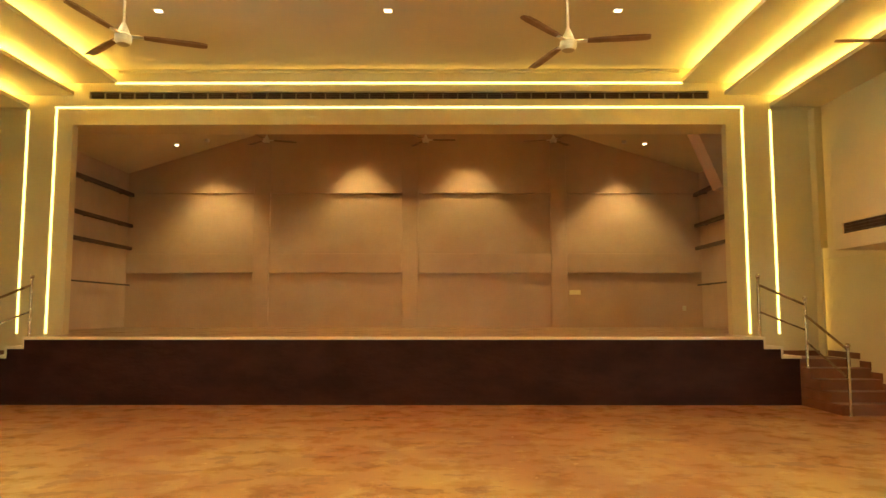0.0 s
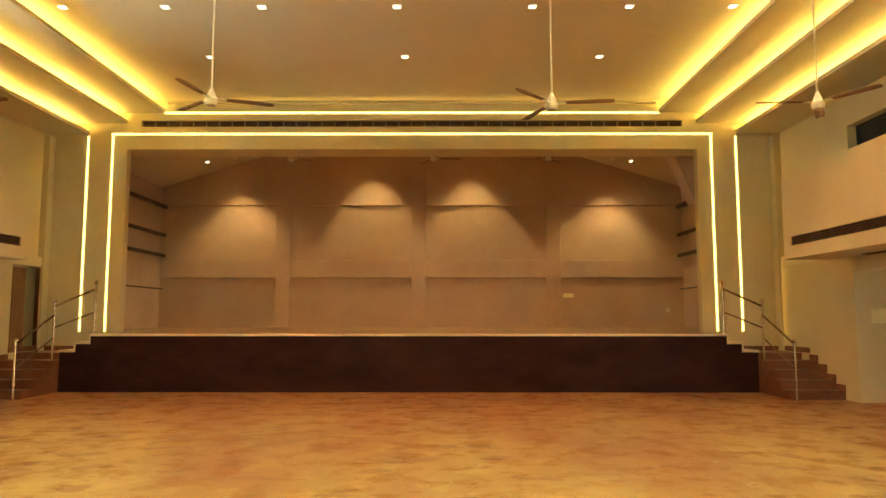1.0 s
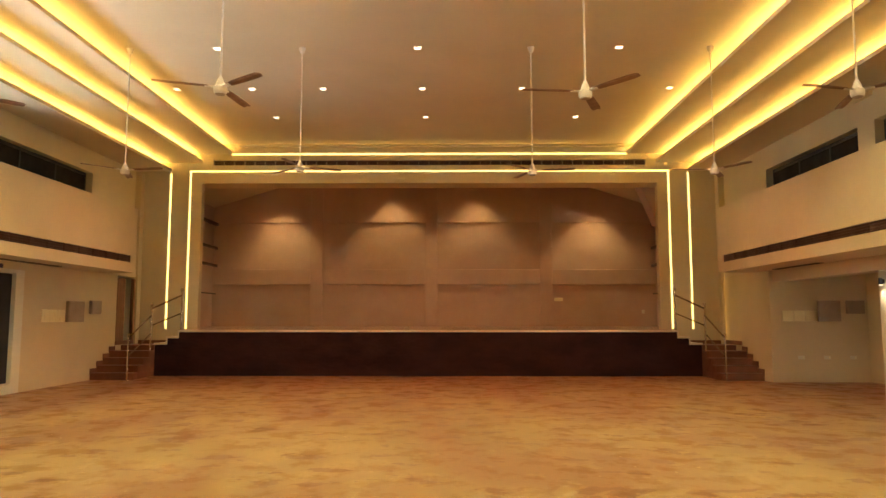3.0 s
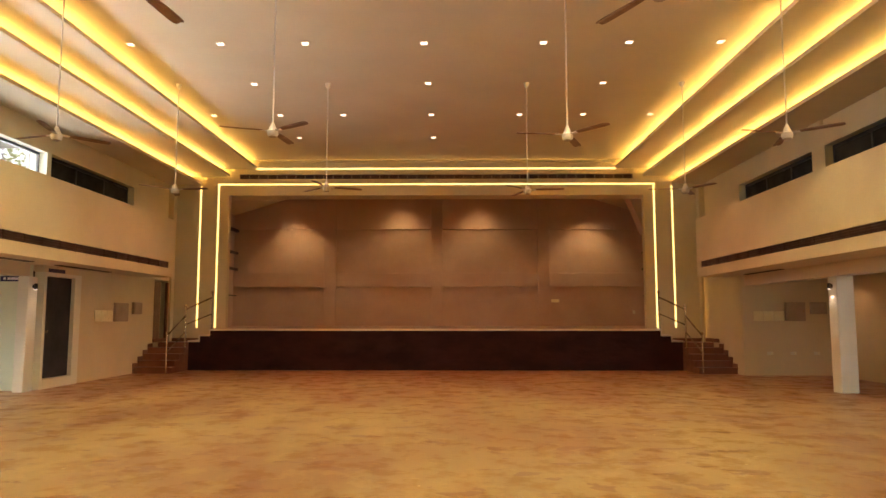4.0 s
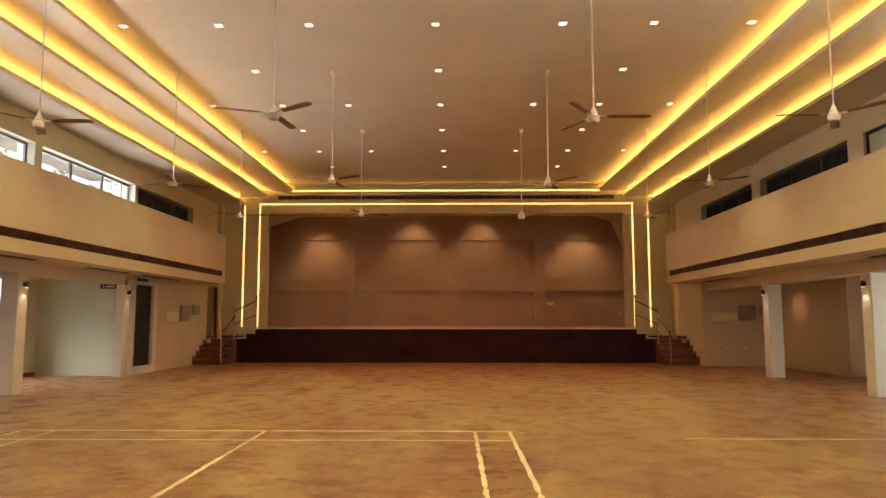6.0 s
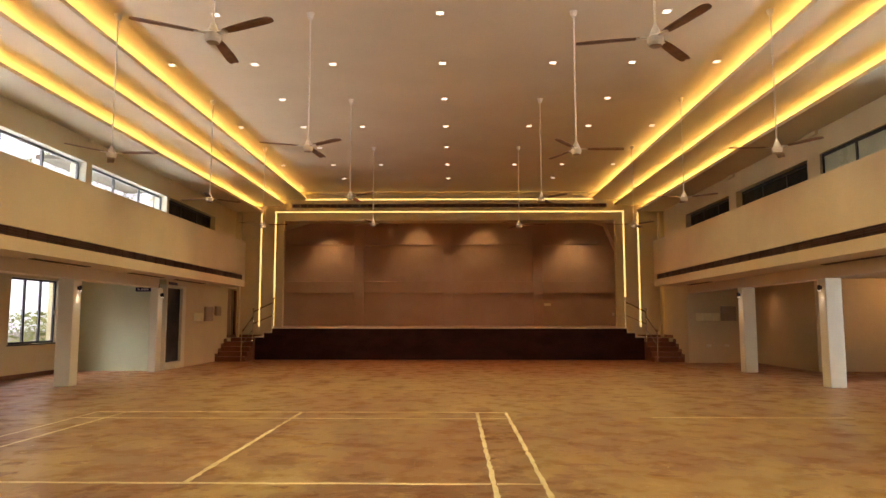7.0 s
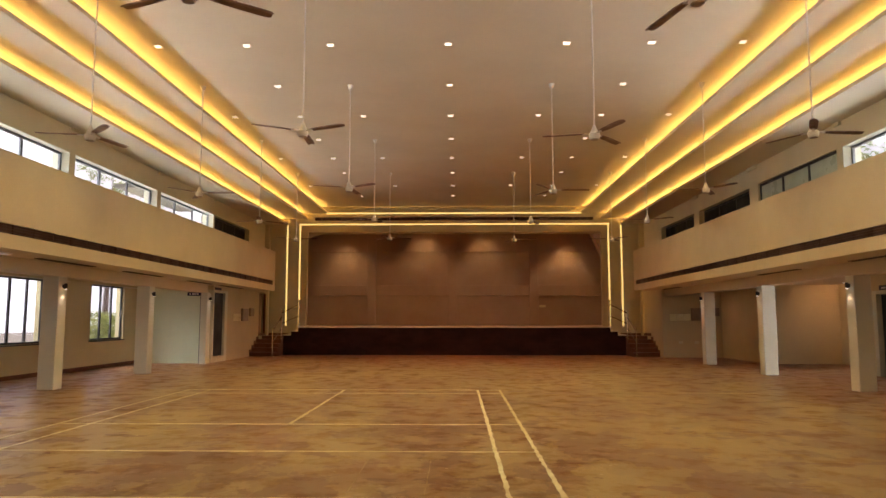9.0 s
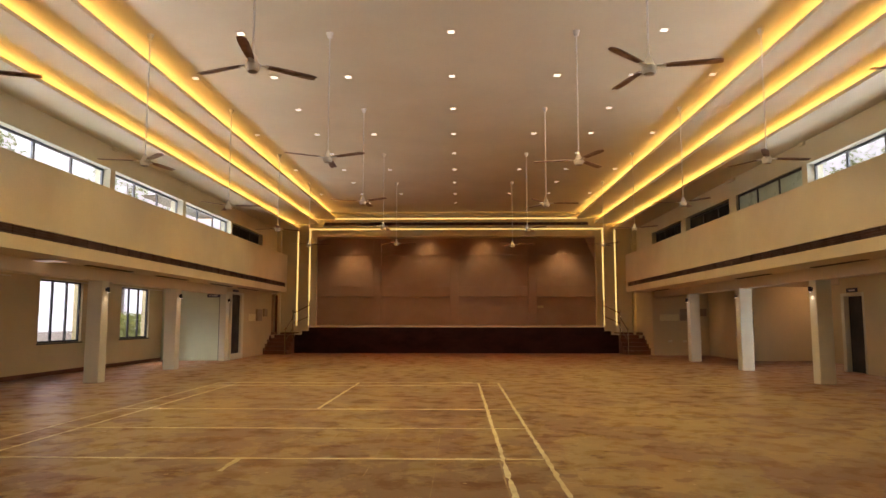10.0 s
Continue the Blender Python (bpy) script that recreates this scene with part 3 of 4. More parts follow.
for s, y0, y1 in [(-1, *b) for b in LOW_WINDOWS] + [(1, *b) for b in RIGHT_WINDOWS]:
    win_no += 1
    w = thing("window_%d" % win_no, "tall sliding aisle window with black frame and clear panes", "window", kind="structure")
    u = (XC - X_L if s < 0 else X_R - XC) + 0.06
    bm = bm_new()
    sbox(bm, s, u, u + 0.05, y0, y1, Z_WIN - 0.06, Z_WIN)
    sbox(bm, s, u, u + 0.05, y0, y1, 0.79, 0.84)
    sbox(bm, s, u, u + 0.05, y0, y0 + 0.05, 0.84, Z_WIN - 0.06)
    sbox(bm, s, u, u + 0.05, y1 - 0.05, y1, 0.84, Z_WIN - 0.06)
    part("window_frame", bm, BLACKFRAME, w)
    for f in (1, 2):
        ym = y0 + (y1 - y0) * f / 3
        part("mullion", sbox(bm_new(), s, u, u + 0.05, ym - 0.03, ym + 0.03, 0.84, Z_WIN - 0.06), BLACKFRAME, w)
    for f in range(3):
        ya, yb = y0 + (y1 - y0) * f / 3 + 0.035, y0 + (y1 - y0) * (f + 1) / 3 - 0.035
        part("pane", sbox(bm_new(), s, u + 0.024, u + 0.03, ya, yb, 0.84, Z_WIN - 0.06), GLASS, w).visible_shadow = False
    part("window_sill", sbox(bm_new(), s, u - 0.09, u - 0.05, y0 - 0.04, y1 + 0.04, 0.755, 0.787), BLACKFRAME, w)
    part("latch", sbox(bm_new(), s, u - 0.02, u, y1 - 0.05, y1 - 0.02, 1.5, 1.62, 0.004), STEEL, w)
    if s < 0:
        cr = thing("curtain_rod", "thin pale curtain rod above an aisle window", "curtain rod", "curtain rods")
        xr = X_L + 0.07
        part("rod", rod(bm_new(), (xr, y0 - 0.1, Z_WIN - 0.02), (xr, min(y1 + 0.9, 5.70), Z_WIN - 0.02), 0.012, None, 10), FANWHITE, cr)
        for yy in (y0, y1 + 0.0):
            part("bracket", box(bm_new(), X_L + 0.001, xr + 0.01, yy - 0.012, yy + 0.012, Z_WIN - 0.032, Z_WIN - 0.008), FANWHITE, cr)
    ld = bpy.data.lights.new("window_daylight", "AREA")
    ld.shape, ld.size, ld.size_y = "RECTANGLE", y1 - y0, 0.9
    ld.energy, ld.color = DAY_LOW * (3.0 if y0 > 2 else 1.0 if y0 > -2 else 0.6 if y0 > -5 else 0.35), (0.88, 1.0, 0.88)
    lo = new("window_daylight", ld)
    lo.matrix_world = look((side(s, u + 1.0), (y0 + y1) / 2, 3.15), (side(s, u - 2.1), (y0 + y1) / 2, 0.7))

ld = bpy.data.lights.new("window_daylight", "AREA")
ld.shape, ld.size, ld.size_y, ld.energy, ld.color = "RECTANGLE", 1.8, 1.4, 55.0, (0.88, 1.0, 0.88)
ld.spread = radians(85)
new("window_daylight", ld).matrix_world = look((X_R + 0.2, -2.0, 1.6), (7.1, 1.3, 0.9))

# ---- columns with wall lamps ----
for s in (-1, 1):
    ua = 7.66 if s < 0 else 7.74
    structure("beam", sbox(bm_new(), s, ua - 0.01, ua + 0.34, Y_REAR, 5.40 if s < 0 else 9.497, 2.205, Z_SOF + 0.002), CEIL, "cream beam running along the aisle columns", "beam")
COLUMNS_Y = (5.40, 1.30, -2.75, -6.8, -10.9, -15.0)
for s in (-1, 1):
    for y in COLUMNS_Y:
        ua = 7.66 if s < 0 else 7.74
        ub = ua + (0.21 if s < 0 and y > 5 else 0.33)
        structure("column", sbox(bm_new(), s, ua, ub, y, y + 0.30, 0.0, 2.204, 0.012), WHITE, "square cream painted aisle column", "column")
        lamp = thing("wall_lamp", "small black downward wall lamp on a column", "wall lamp", "column lamps")
        yc = y + 0.15
        xh = side(s, ua - 0.055)
        part("bracket", sbox(bm_new(), s, ua - 0.03, ua, yc - 0.025, yc + 0.025, 1.98, 2.05), BLACKFRAME, lamp)
        bm = bm_new()
        rod(bm, (xh, yc, 1.96), (xh, yc, 2.07), 0.034, 0.030, 14)
        part("shade", bm, BLACKFRAME, lamp)
        part("lens", rod(bm_new(), (xh, yc, 1.950), (xh, yc, 1.958), 0.026, None, 12), LENSM, lamp)
        ld = bpy.data.lights.new("column_spot", "SPOT")
        ld.energy, ld.spot_size, ld.spot_blend, ld.shadow_soft_size, ld.color = COLUMN_SPOT, radians(75), 0.7, 0.03, (1.0, 0.84, 0.58)
        new("column_spot", ld).matrix_world = look((xh, yc, 1.94), (xh + s * 0.12, yc, 0.0))

# ---- led lines of the proscenium ----
frame_led = thing("framing_light_line", "pale yellow light line framing the stage opening", "light line")
for s in (-1, 1):
    part("upright", sbox(bm_new(), s, 6.283, 6.322, Y_FRONT - 0.012, Y_FRONT - 0.001, Z_STAGE + 0.02, 5.245), LEDM, frame_led)
part("crosspiece", box(bm_new(), side(-1, 6.335), side(1, 6.335), Y_FRONT - 0.012, Y_FRONT - 0.001, 5.252, 5.288), LEDM, frame_led)
for s in (-1, 1):
    lo = thing("led_line", "upright pale yellow light line beside the stage", "light line", "light lines")
    part("strip", sbox(bm_new(), s, 6.803, 6.842, Y_FRONT - 0.012, Y_FRONT - 0.001, Z_STAGE + 0.02, 5.22), LEDM, lo)
lo = thing("led_line", "level pale yellow light line under the ceiling", "light line", "light lines")
part("strip", box(bm_new(), side(-1, 5.24), side(1, 5.24), Y_FRONT - 0.012, Y_FRONT - 0.001, 5.708, 5.747), LEDM, lo)

# long grille over the stage
v = thing("ceiling_grille", "long dark brown air grille over the stage opening", "grille")
part("backing", box(bm_new(), side(-1, 5.72), side(1, 5.72), Y_FRONT + 0.08, Y_FRONT + 0.11, 5.432, 5.568), GRILLE, v)
for z in (5.465, 5.50, 5.535):
    part("slat", box(bm_new(), side(-1, 5.71), side(1, 5.71), Y_FRONT + 0.03, Y_FRONT + 0.075, z - 0.006, z + 0.006), GRILLE, v)
for i in range(43):
    x = side(-1, 5.71) + i * 11.42 / 42
    part("divider", box(bm_new(), x - 0.008, x + 0.008, Y_FRONT + 0.01, Y_FRONT + 0.078, 5.432, 5.568), CABINET, v)

# ---- downlights ----
def downlight():
    t = thing("downlight", "small square lit downlight set in the ceiling", "downlight", "hall downlights")
    bm = bm_new()
    for x0, x1, y0, y1 in ((-0.07, 0.07, 0.05, 0.07), (-0.07, 0.07, -0.07, -0.05), (-0.07, -0.05, -0.05, 0.05), (0.05, 0.07, -0.05, 0.05)):
        box(bm, x0, x1, y0, y1, -0.010, -0.001)
    part("rim", bm, FANWHITE, t)
    part("lens", box(bm_new(), -0.049, 0.049, -0.049, 0.049, -0.007, -0.002), DOWNM, t)
    return t


rows = []
for k in range(6):
    rows += [(x, 9.55 - 4.12 * k) for x in (-3.43, 0, 3.43)]
    rows += [(x, 7.55 - 4.14 * k) for x in (-4.95, -3.43, -2.0, 0, 2.0, 3.43, 4.95)]
first = downlight()
spots = {}
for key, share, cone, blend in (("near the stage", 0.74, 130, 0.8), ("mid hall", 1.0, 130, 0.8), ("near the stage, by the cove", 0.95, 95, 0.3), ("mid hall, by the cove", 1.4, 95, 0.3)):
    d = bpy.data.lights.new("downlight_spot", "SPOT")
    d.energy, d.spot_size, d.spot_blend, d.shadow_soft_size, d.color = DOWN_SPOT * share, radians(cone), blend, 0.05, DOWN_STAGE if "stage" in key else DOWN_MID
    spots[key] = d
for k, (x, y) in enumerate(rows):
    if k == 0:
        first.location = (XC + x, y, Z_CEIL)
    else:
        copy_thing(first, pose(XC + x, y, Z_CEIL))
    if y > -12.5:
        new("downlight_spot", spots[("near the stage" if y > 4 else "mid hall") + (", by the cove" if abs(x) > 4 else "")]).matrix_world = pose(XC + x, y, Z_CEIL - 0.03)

# ---- ceiling fans ----
def ceiling_fan(drop, label, group):
    t = thing("ceiling_fan", label, "ceiling fan", group)
    bm = rod(bm_new(), (0, 0, 0), (0, 0, -0.09), 0.06, 0.035, 18)
    smooth(part("canopy", bm, FANWHITE, t))
    smooth(part("rod", rod(bm_new(), (0, 0, -0.08), (0, 0, -drop + 0.1), 0.0115, None, 12), FANWHITE, t))
    smooth(part("cover", rod(bm_new(), (0, 0, -drop + 0.15), (0, 0, -drop + 0.055), 0.016, 0.056, 20), FANWHITE, t))
    bm = rod(bm_new(), (0, 0, -drop + 0.06), (0, 0, -drop + 0.03), 0.045, 0.074, 24)
    rod(bm, (0, 0, -drop + 0.03), (0, 0, -drop - 0.02), 0.074, 0.072, 24)
    rod(bm, (0, 0, -drop - 0.02), (0, 0, -drop - 0.045), 0.072, 0.058, 24)
    smooth(part("motor", bm, FANWHITE, t))
    part("bottom_cap", rod(bm_new(), (0, 0, -drop - 0.0452), (0, 0, -drop - 0.052), 0.056, 0.048, 20), CABINET, t, "brown cap under the motor")
    for k in range(3):
        m = pose(0, 0, -drop + 0.035, 0, 0, 120 * k) @ pose(0, 0, 0, -7, 0, 0)
        bm = bm_new()
        sec = [(0.135, 0.026), (0.17, 0.038), (0.26, 0.047), (0.42, 0.052), (0.60, 0.054), (0.675, 0.048), (0.70, 0.032)]
        rings = []
        for x, w in sec:
            z = -0.012 * (x - 0.2)
            rings.append([bm.verts.new((x, y, z + dz)) for y, dz in ((-w, 0), (0, 0.010), (w, 0), (w, -0.005), (0, 0.004), (-w, -0.005))])
        for a, b in zip(rings, rings[1:]):
            for i in range(6):
                j = (i + 1) % 6
                bm.faces.new((a[i], a[j], b[j], b[i]))
        bm.faces.new(rings[0])
        bm.faces.new(rings[-1][::-1])
        blade = part("blade", bm, BLADE, t)
        blade.matrix_local = m
        arm = part("arm", box(bm_new(), 0.06, 0.165, -0.022, 0.022, -0.012, 0.004, 0.003), FANWHITE, blade)
    return t


FANS = {(-1.97, 5.43): 20, (1.93, 5.43): 110, (-1.97, 1.35): 82, (2.02, 1.35): 68, (-1.97, -2.83): 82, (2.02, -2.83): 118,
        (-1.97, -6.92): 92, (2.02, -6.92): 50, (-1.97, -11.0): 38, (2.02, -11.0): 106, (-1.97, -15.1): 40, (2.02, -15.1): 80,
        (-4.92, 5.43): 108, (4.97, 5.43): 60, (-4.92, 1.35): 44, (4.97, 1.35): 76, (-4.92, -2.83): 118, (4.97, -2.83): 60,
        (-4.92, -6.92): 74, (4.97, -6.92): 4, (-4.92, -11.0): 15, (4.97, -11.0): 50}
made = {}
for (x, y), turn in FANS.items():
    m = pose(XC + x, y, Z_CEIL - 0.002, 0, 0, turn)
    drop = 2.19 if (x, y) == (-4.92, -2.83) else 2.16 if 0 < x < 3 else 2.14 if x < -4 else 2.15 if x > 4 else 2.10
    if drop in made:
        copy_thing(made[drop], m)
    else:
        made[drop] = ceiling_fan(drop, "white ceiling fan with brown blades on a long rod", "hall fans")
        made[drop].matrix_world = m
first = None
for x, y, turn in ((-4.2, 15.6, 20), (-0.45, 15.6, 0), (2.55, 15.6, 50)):
    m = pose(x, y, 6.618, 0, 0, turn)
    if first is None:
        first = ceiling_fan(1.10, "white ceiling fan hanging over the stage", "stage fans")
        first.matrix_world = m
    else:
        copy_thing(first, m)

# ---- stage spotlights ----
def slope_z(x):
    return min(6.62, 5.27 + (7.75 - abs(x - XC)) * (6.62 - 5.27) / 4.35)


for x, gap, cone in ((-6.2, 0.92, 93), (-2.28, 0.90, 80), (0.62, 0.90, 80), (4.66, 0.92, 93)):
    zl, yl = slope_z(x) - 0.06, Y_BACK - gap
    t = thing("stage_downlight", "small round downlight over the stage back wall", "downlight", "stage downlights")
    part("housing", rod(bm_new(), (x, yl, zl - 0.02), (x, yl, zl + 0.05), 0.06, None, 16), FANWHITE, t)
    ld = bpy.data.lights.new("stage_spot", "SPOT")
    ld.energy, ld.spot_blend, ld.shadow_soft_size, ld.color = STAGE_SPOT, 0.6, 0.03, (1.0, 0.69, 0.28)
    ld.spot_size = radians(cone)
    new("stage_spot", ld).matrix_world = pose(x, yl, zl - 0.05)
stage_data = bpy.data.lights.new("stage_fill_spot", "SPOT")
stage_data.energy, stage_data.spot_size, stage_data.spot_blend, stage_data.shadow_soft_size, stage_data.color = 72.0, radians(118), 0.7, 0.06, (1.0, 0.345, 0.175)
# the four at y 13.3 are added out of view to fill the stage
for x, y in ((-6.86, 16.98), (5.1, 16.98), (-4.6, 13.3), (-2.1, 13.3), (0.4, 13.3), (2.9, 13.3)):
    z = slope_z(x) - 0.03
    t = thing("stage_downlight", "lit round stage ceiling downlight, the front four added out of view", "downlight", "stage downlights")
    part("housing", rod(bm_new(), (x, y, z - 0.015), (x, y, z + 0.03), 0.06, None, 16), FANWHITE, t)
    part("lens", rod(bm_new(), (x, y, z - 0.024), (x, y, z - 0.0155), 0.046, None, 16), DOWNM, t)
    if y < 15:
        new("stage_fill_spot", stage_data).matrix_world = pose(x, y, z - 0.06, 12, 0, 0)

# ---- stairs beside the stage ----
for s in (-1, 1):
    st = thing("staircase", "red-brown granite stair rising to the stage", "stairs", "stage stairs", "structure")
    for k in range(4):
        z = 0.155 * (k + 1)
        y0 = 9.90 + 0.285 * k
        part("step", sbox(bm_new(), s, 6.68, 7.648, y0 + 0.015, 11.075, z - 0.155, z - 0.03), STEP, st)
        part("tread", sbox(bm_new(), s, 6.675, 7.649, y0 - 0.005, 11.074, z - 0.0298, z, 0.006), STEP, st)
        part("wall_skirting", sbox(bm_new(), s, 7.63, 7.647, y0 + 0.0, y0 + 0.285, z + 0.001, z + 0.10), STEP, st)
    part("landing", sbox(bm_new(), s, 6.695, 7.51, 11.08, Y_FRONT - 0.024, 0.0, 0.745), STEP, st, "red-brown stair landing")
    part("wall_skirting", sbox(bm_new(), s, 7.63, 7.647, 11.042, Y_FRONT - 0.024, 0.7455, 0.845), STEP, st)
    part("back_skirting", sbox(bm_new(), s, 6.70, 7.51, Y_FRONT - 0.042, Y_FRONT - 0.0245, 0.7455, 0.835), STEP, st)

    rl = thing("stair_railing", "steel stair railing with ball-topped posts and bronze rails", "railing", "stair railings")
    P = [(Vector((side(s, 6.105), 11.22, Z_STAGE)), 1.0), (Vector((side(s, 6.71), 10.90, 0.62)), 1.11), (Vector((side(s, 6.76), 9.84, 0.0)), 1.02)]
    for p, high in P:
        post = smooth(part("post", rod(bm_new(), p, p + Vector((0, 0, high - 0.03)), 0.022, None, 14), STEEL, rl))
        bm = bm_new()
        bmesh.ops.create_uvsphere(bm, u_segments=14, v_segments=10, radius=0.040, matrix=Matrix.Translation(p + Vector((0, 0, high))))
        smooth(part("ball", bm, STEEL, post))
        part("collar", rod(bm_new(), p + Vector((0, 0, high - 0.055)), p + Vector((0, 0, high - 0.035)), 0.03, None, 14), STEEL, post)
        part("base_plate", rod(bm_new(), p + Vector((0, 0, 0.001)), p + Vector((0, 0, 0.012)), 0.05, None, 14), STEEL, post)
    for k, kind_of, ha, hb, r in ((0, "handrail", 0.86, 1.01, 0.021), (0, "midrail", 0.41, 0.60, 0.015), (1, "handrail", 0.84, 0.96, 0.021), (1, "midrail", 0.41, 0.54, 0.015)):
        smooth(part(kind_of, rod(bm_new(), P[k][0] + Vector((0, 0, ha)), P[k + 1][0] + Vector((0, 0, hb)), r, None, 12), HANDRAIL, rl))

# ---- doors ----
d = thing("door_1", "dark grey side door in a white frame", "door", kind="structure")
part("leaf", box(bm_new(), XWL - 0.10, XWL - 0.06, 5.98, 7.00, 0.20, 2.24, 0.004), DOORGREY, d)
part("frame", box(bm_new(), XWL - 0.19, XWL + 0.015, 7.01, 7.268, 0.0, 2.318, 0.004), WHITE, d)
part("frame", box(bm_new(), XWL - 0.19, XWL + 0.015, 5.88, 5.97, 0.0, 2.318, 0.004), WHITE, d)
part("threshold", box(bm_new(), XWL - 0.19, XWL + 0.015, 5.972, 7.008, 0.0, 0.19, 0.004), WHITE, d)
part("frame", box(bm_new(), XWL - 0.19, XWL + 0.015, 5.972, 7.008, 2.245, 2.318, 0.004), WHITE, d)
part("door_handle", box(bm_new(), XWL - 0.06, XWL - 0.02, 6.04, 6.16, 1.12, 1.15, 0.005), STEEL, d)
d = thing("door_2", "open brown wooden backstage door above the stair landing", "door", kind="structure")
part("leaf", box(bm_new(), XWL - 0.08, XWL - 0.035, 11.055, 11.56, 0.78, 2.405, 0.004), WOOD, d)
for z0, z1 in ((0.9, 1.5), (1.6, 2.28)):
    part("door_panel", box(bm_new(), XWL - 0.035, XWL - 0.025, 11.13, 11.48, z0, z1, 0.003), WOOD, d)
part("jamb", box(bm_new(), XWL - 0.08, XWL + 0.01, Y_FRONT - 0.10, Y_FRONT - 0.025, 0.78, 2.405, 0.004), WOOD, d)
d = thing("door_3", "dark aisle door in a white frame", "door", kind="structure")
part("leaf", box(bm_new(), X_R + 0.10, X_R + 0.14, DOOR_Y0 + 0.05, DOOR_Y1 - 0.05, 0.005, 1.97, 0.004), DOORGREY, d)
part("frame", box(bm_new(), X_R - 0.03, X_R + 0.16, DOOR_Y1 - 0.048, DOOR_Y1 + 0.10, 0.0, 2.055, 0.004), WHITE, d)
part("frame", box(bm_new(), X_R - 0.03, X_R + 0.16, DOOR_Y0 + 0.002, DOOR_Y0 + 0.048, 0.0, 2.055, 0.004), WHITE, d)
part("frame", box(bm_new(), X_R - 0.03, X_R + 0.16, DOOR_Y0 + 0.05, DOOR_Y1 - 0.05, 1.975, 2.055, 0.004), WHITE, d)
part("door_handle", box(bm_new(), X_R + 0.06, X_R + 0.10, DOOR_Y0 + 0.1, DOOR_Y0 + 0.2, 1.02, 1.05, 0.005), STEEL, d)

# ---- switch plates, cabinets, sockets ----
def wall_box(name, label, category, material, x0, x1, y0, y1, z0, z1, group=""):
    t = thing(name, label, category, group)
    part("case", box(bm_new(), x0, x1, y0, y1, z0, z1, 0.006), material, t)
    return t


YW = 9.496
for i in range(3):
    x = 7.06 + 0.255 * i
    t = wall_box("switch_plate", "ivory switch plate on the cream end wall", "switch plate", PLATE, x, x + 0.245, YW - 0.02, YW, 1.33, 1.57, "end wall switches")
    for k in range(4):
        part("switch", box(bm_new(), x + 0.03 + 0.048 * k, x + 0.065 + 0.048 * k, YW - 0.026, YW - 0.021, 1.40, 1.50), PLATE, t)
for x0, x1, z0, z1 in ((7.84, 8.32, 1.33, 1.79), (8.46, 8.85, 1.50, 1.79)):
    t = wall_box("electric_cabinet", "grey-brown steel electric cabinet on the end wall", "cabinet", CABINET, x0, x1, YW - 0.07, YW, z0, z1, "end wall cabinets")
    part("door", box(bm_new(), x0 + 0.02, x1 - 0.02, YW - 0.082, YW - 0.071, z0 + 0.02, z1 - 0.02, 0.003), CABINET, t)
    part("lock", box(bm_new(), x1 - 0.06, x1 - 0.04, YW - 0.09, YW - 0.082, (z0 + z1) / 2, (z0 + z1) / 2 + 0.03), STEEL, t)
for x in (7.36, 7.93, 8.5):
    t = wall_box("socket", "white wall socket low on the end wall", "socket", WHITE, x, x + 0.15, YW - 0.015, YW, 0.50, 0.58, "low wall sockets")
    part("switch", box(bm_new(), x + 0.1, x + 0.13, YW - 0.02, YW - 0.0155, 0.52, 0.56), PLATE, t)
XW = XWL + 0.002
for i in range(3):
    y = 7.89 + 0.285 * i
    t = wall_box("switch_plate", "ivory switch plate on the side wall", "switch plate", PLATE, XW, XW + 0.02, y, y + 0.275, 1.32, 1.58, "side wall switches")
    for k in range(4):
        part("switch", box(bm_new(), XW + 0.021, XW + 0.026, y + 0.03 + 0.055 * k, y + 0.065 + 0.055 * k, 1.40, 1.50), PLATE, t)
for y0, y1, z0, z1 in ((8.78, 9.42, 1.32, 1.77), (9.74, 10.18, 1.50, 1.80)):
    t = wall_box("electric_cabinet", "grey-brown steel electric cabinet on the side wall", "cabinet", CABINET, XW, XW + 0.07, y0, y1, z0, z1, "side wall cabinets")
    part("door", box(bm_new(), XW + 0.071, XW + 0.082, y0 + 0.02, y1 - 0.02, z0 + 0.02, z1 - 0.02, 0.003), CABINET, t)
t = wall_box("switch_plate", "small ivory switch plate on the stage back wall", "switch plate", PLATE, 3.34, 3.64, Y_BACK - 0.02, Y_BACK - 0.001, 1.98, 2.10)
t = wall_box("socket", "small wall socket low on the stage back wall", "socket", WHITE, 6.36, 6.46, Y_BACK - 0.02, Y_BACK - 0.001, 1.55, 1.68)

# ---- signs ----
def sign(x0, x1, y, z0, z1):
    t = thing("sign", "small navy door sign with white bars of lettering", "sign", "door signs")
    part("panel", box(bm_new(), x0, x1, y - 0.02, y, z0, z1, 0.002), SIGN, t)
    w, h = x1 - x0, z1 - z0
    for a, b in ((0.14, 0.24), (0.32, 0.46), (0.48, 0.62), (0.64, 0.78)):
        part("mark", box(bm_new(), x0 + a * w, x0 + b * w, y - 0.024, y - 0.0205, z0 + 0.3 * h, z0 + 0.7 * h), SIGNTEXT, t)
    return t


sign(-9.26, -8.80, 5.715, 2.12, 2.23)
t = thing("sign", "small dark sign over the side door", "sign", "door signs")
part("panel", box(bm_new(), XWL + 0.002, XWL + 0.017, 6.02, 6.6, 2.325, 2.40, 0.002), SIGN, t)
t = thing("sign", "small navy sign over the aisle door", "sign", "door signs")
part("panel", box(bm_new(), X_R - 0.02, X_R - 0.003, 0.30, 0.80, 2.07, 2.18, 0.002), SIGN, t)
part("mark", box(bm_new(), X_R - 0.024, X_R - 0.0205, 0.40, 0.70, 2.10, 2.14), SIGNTEXT, t)

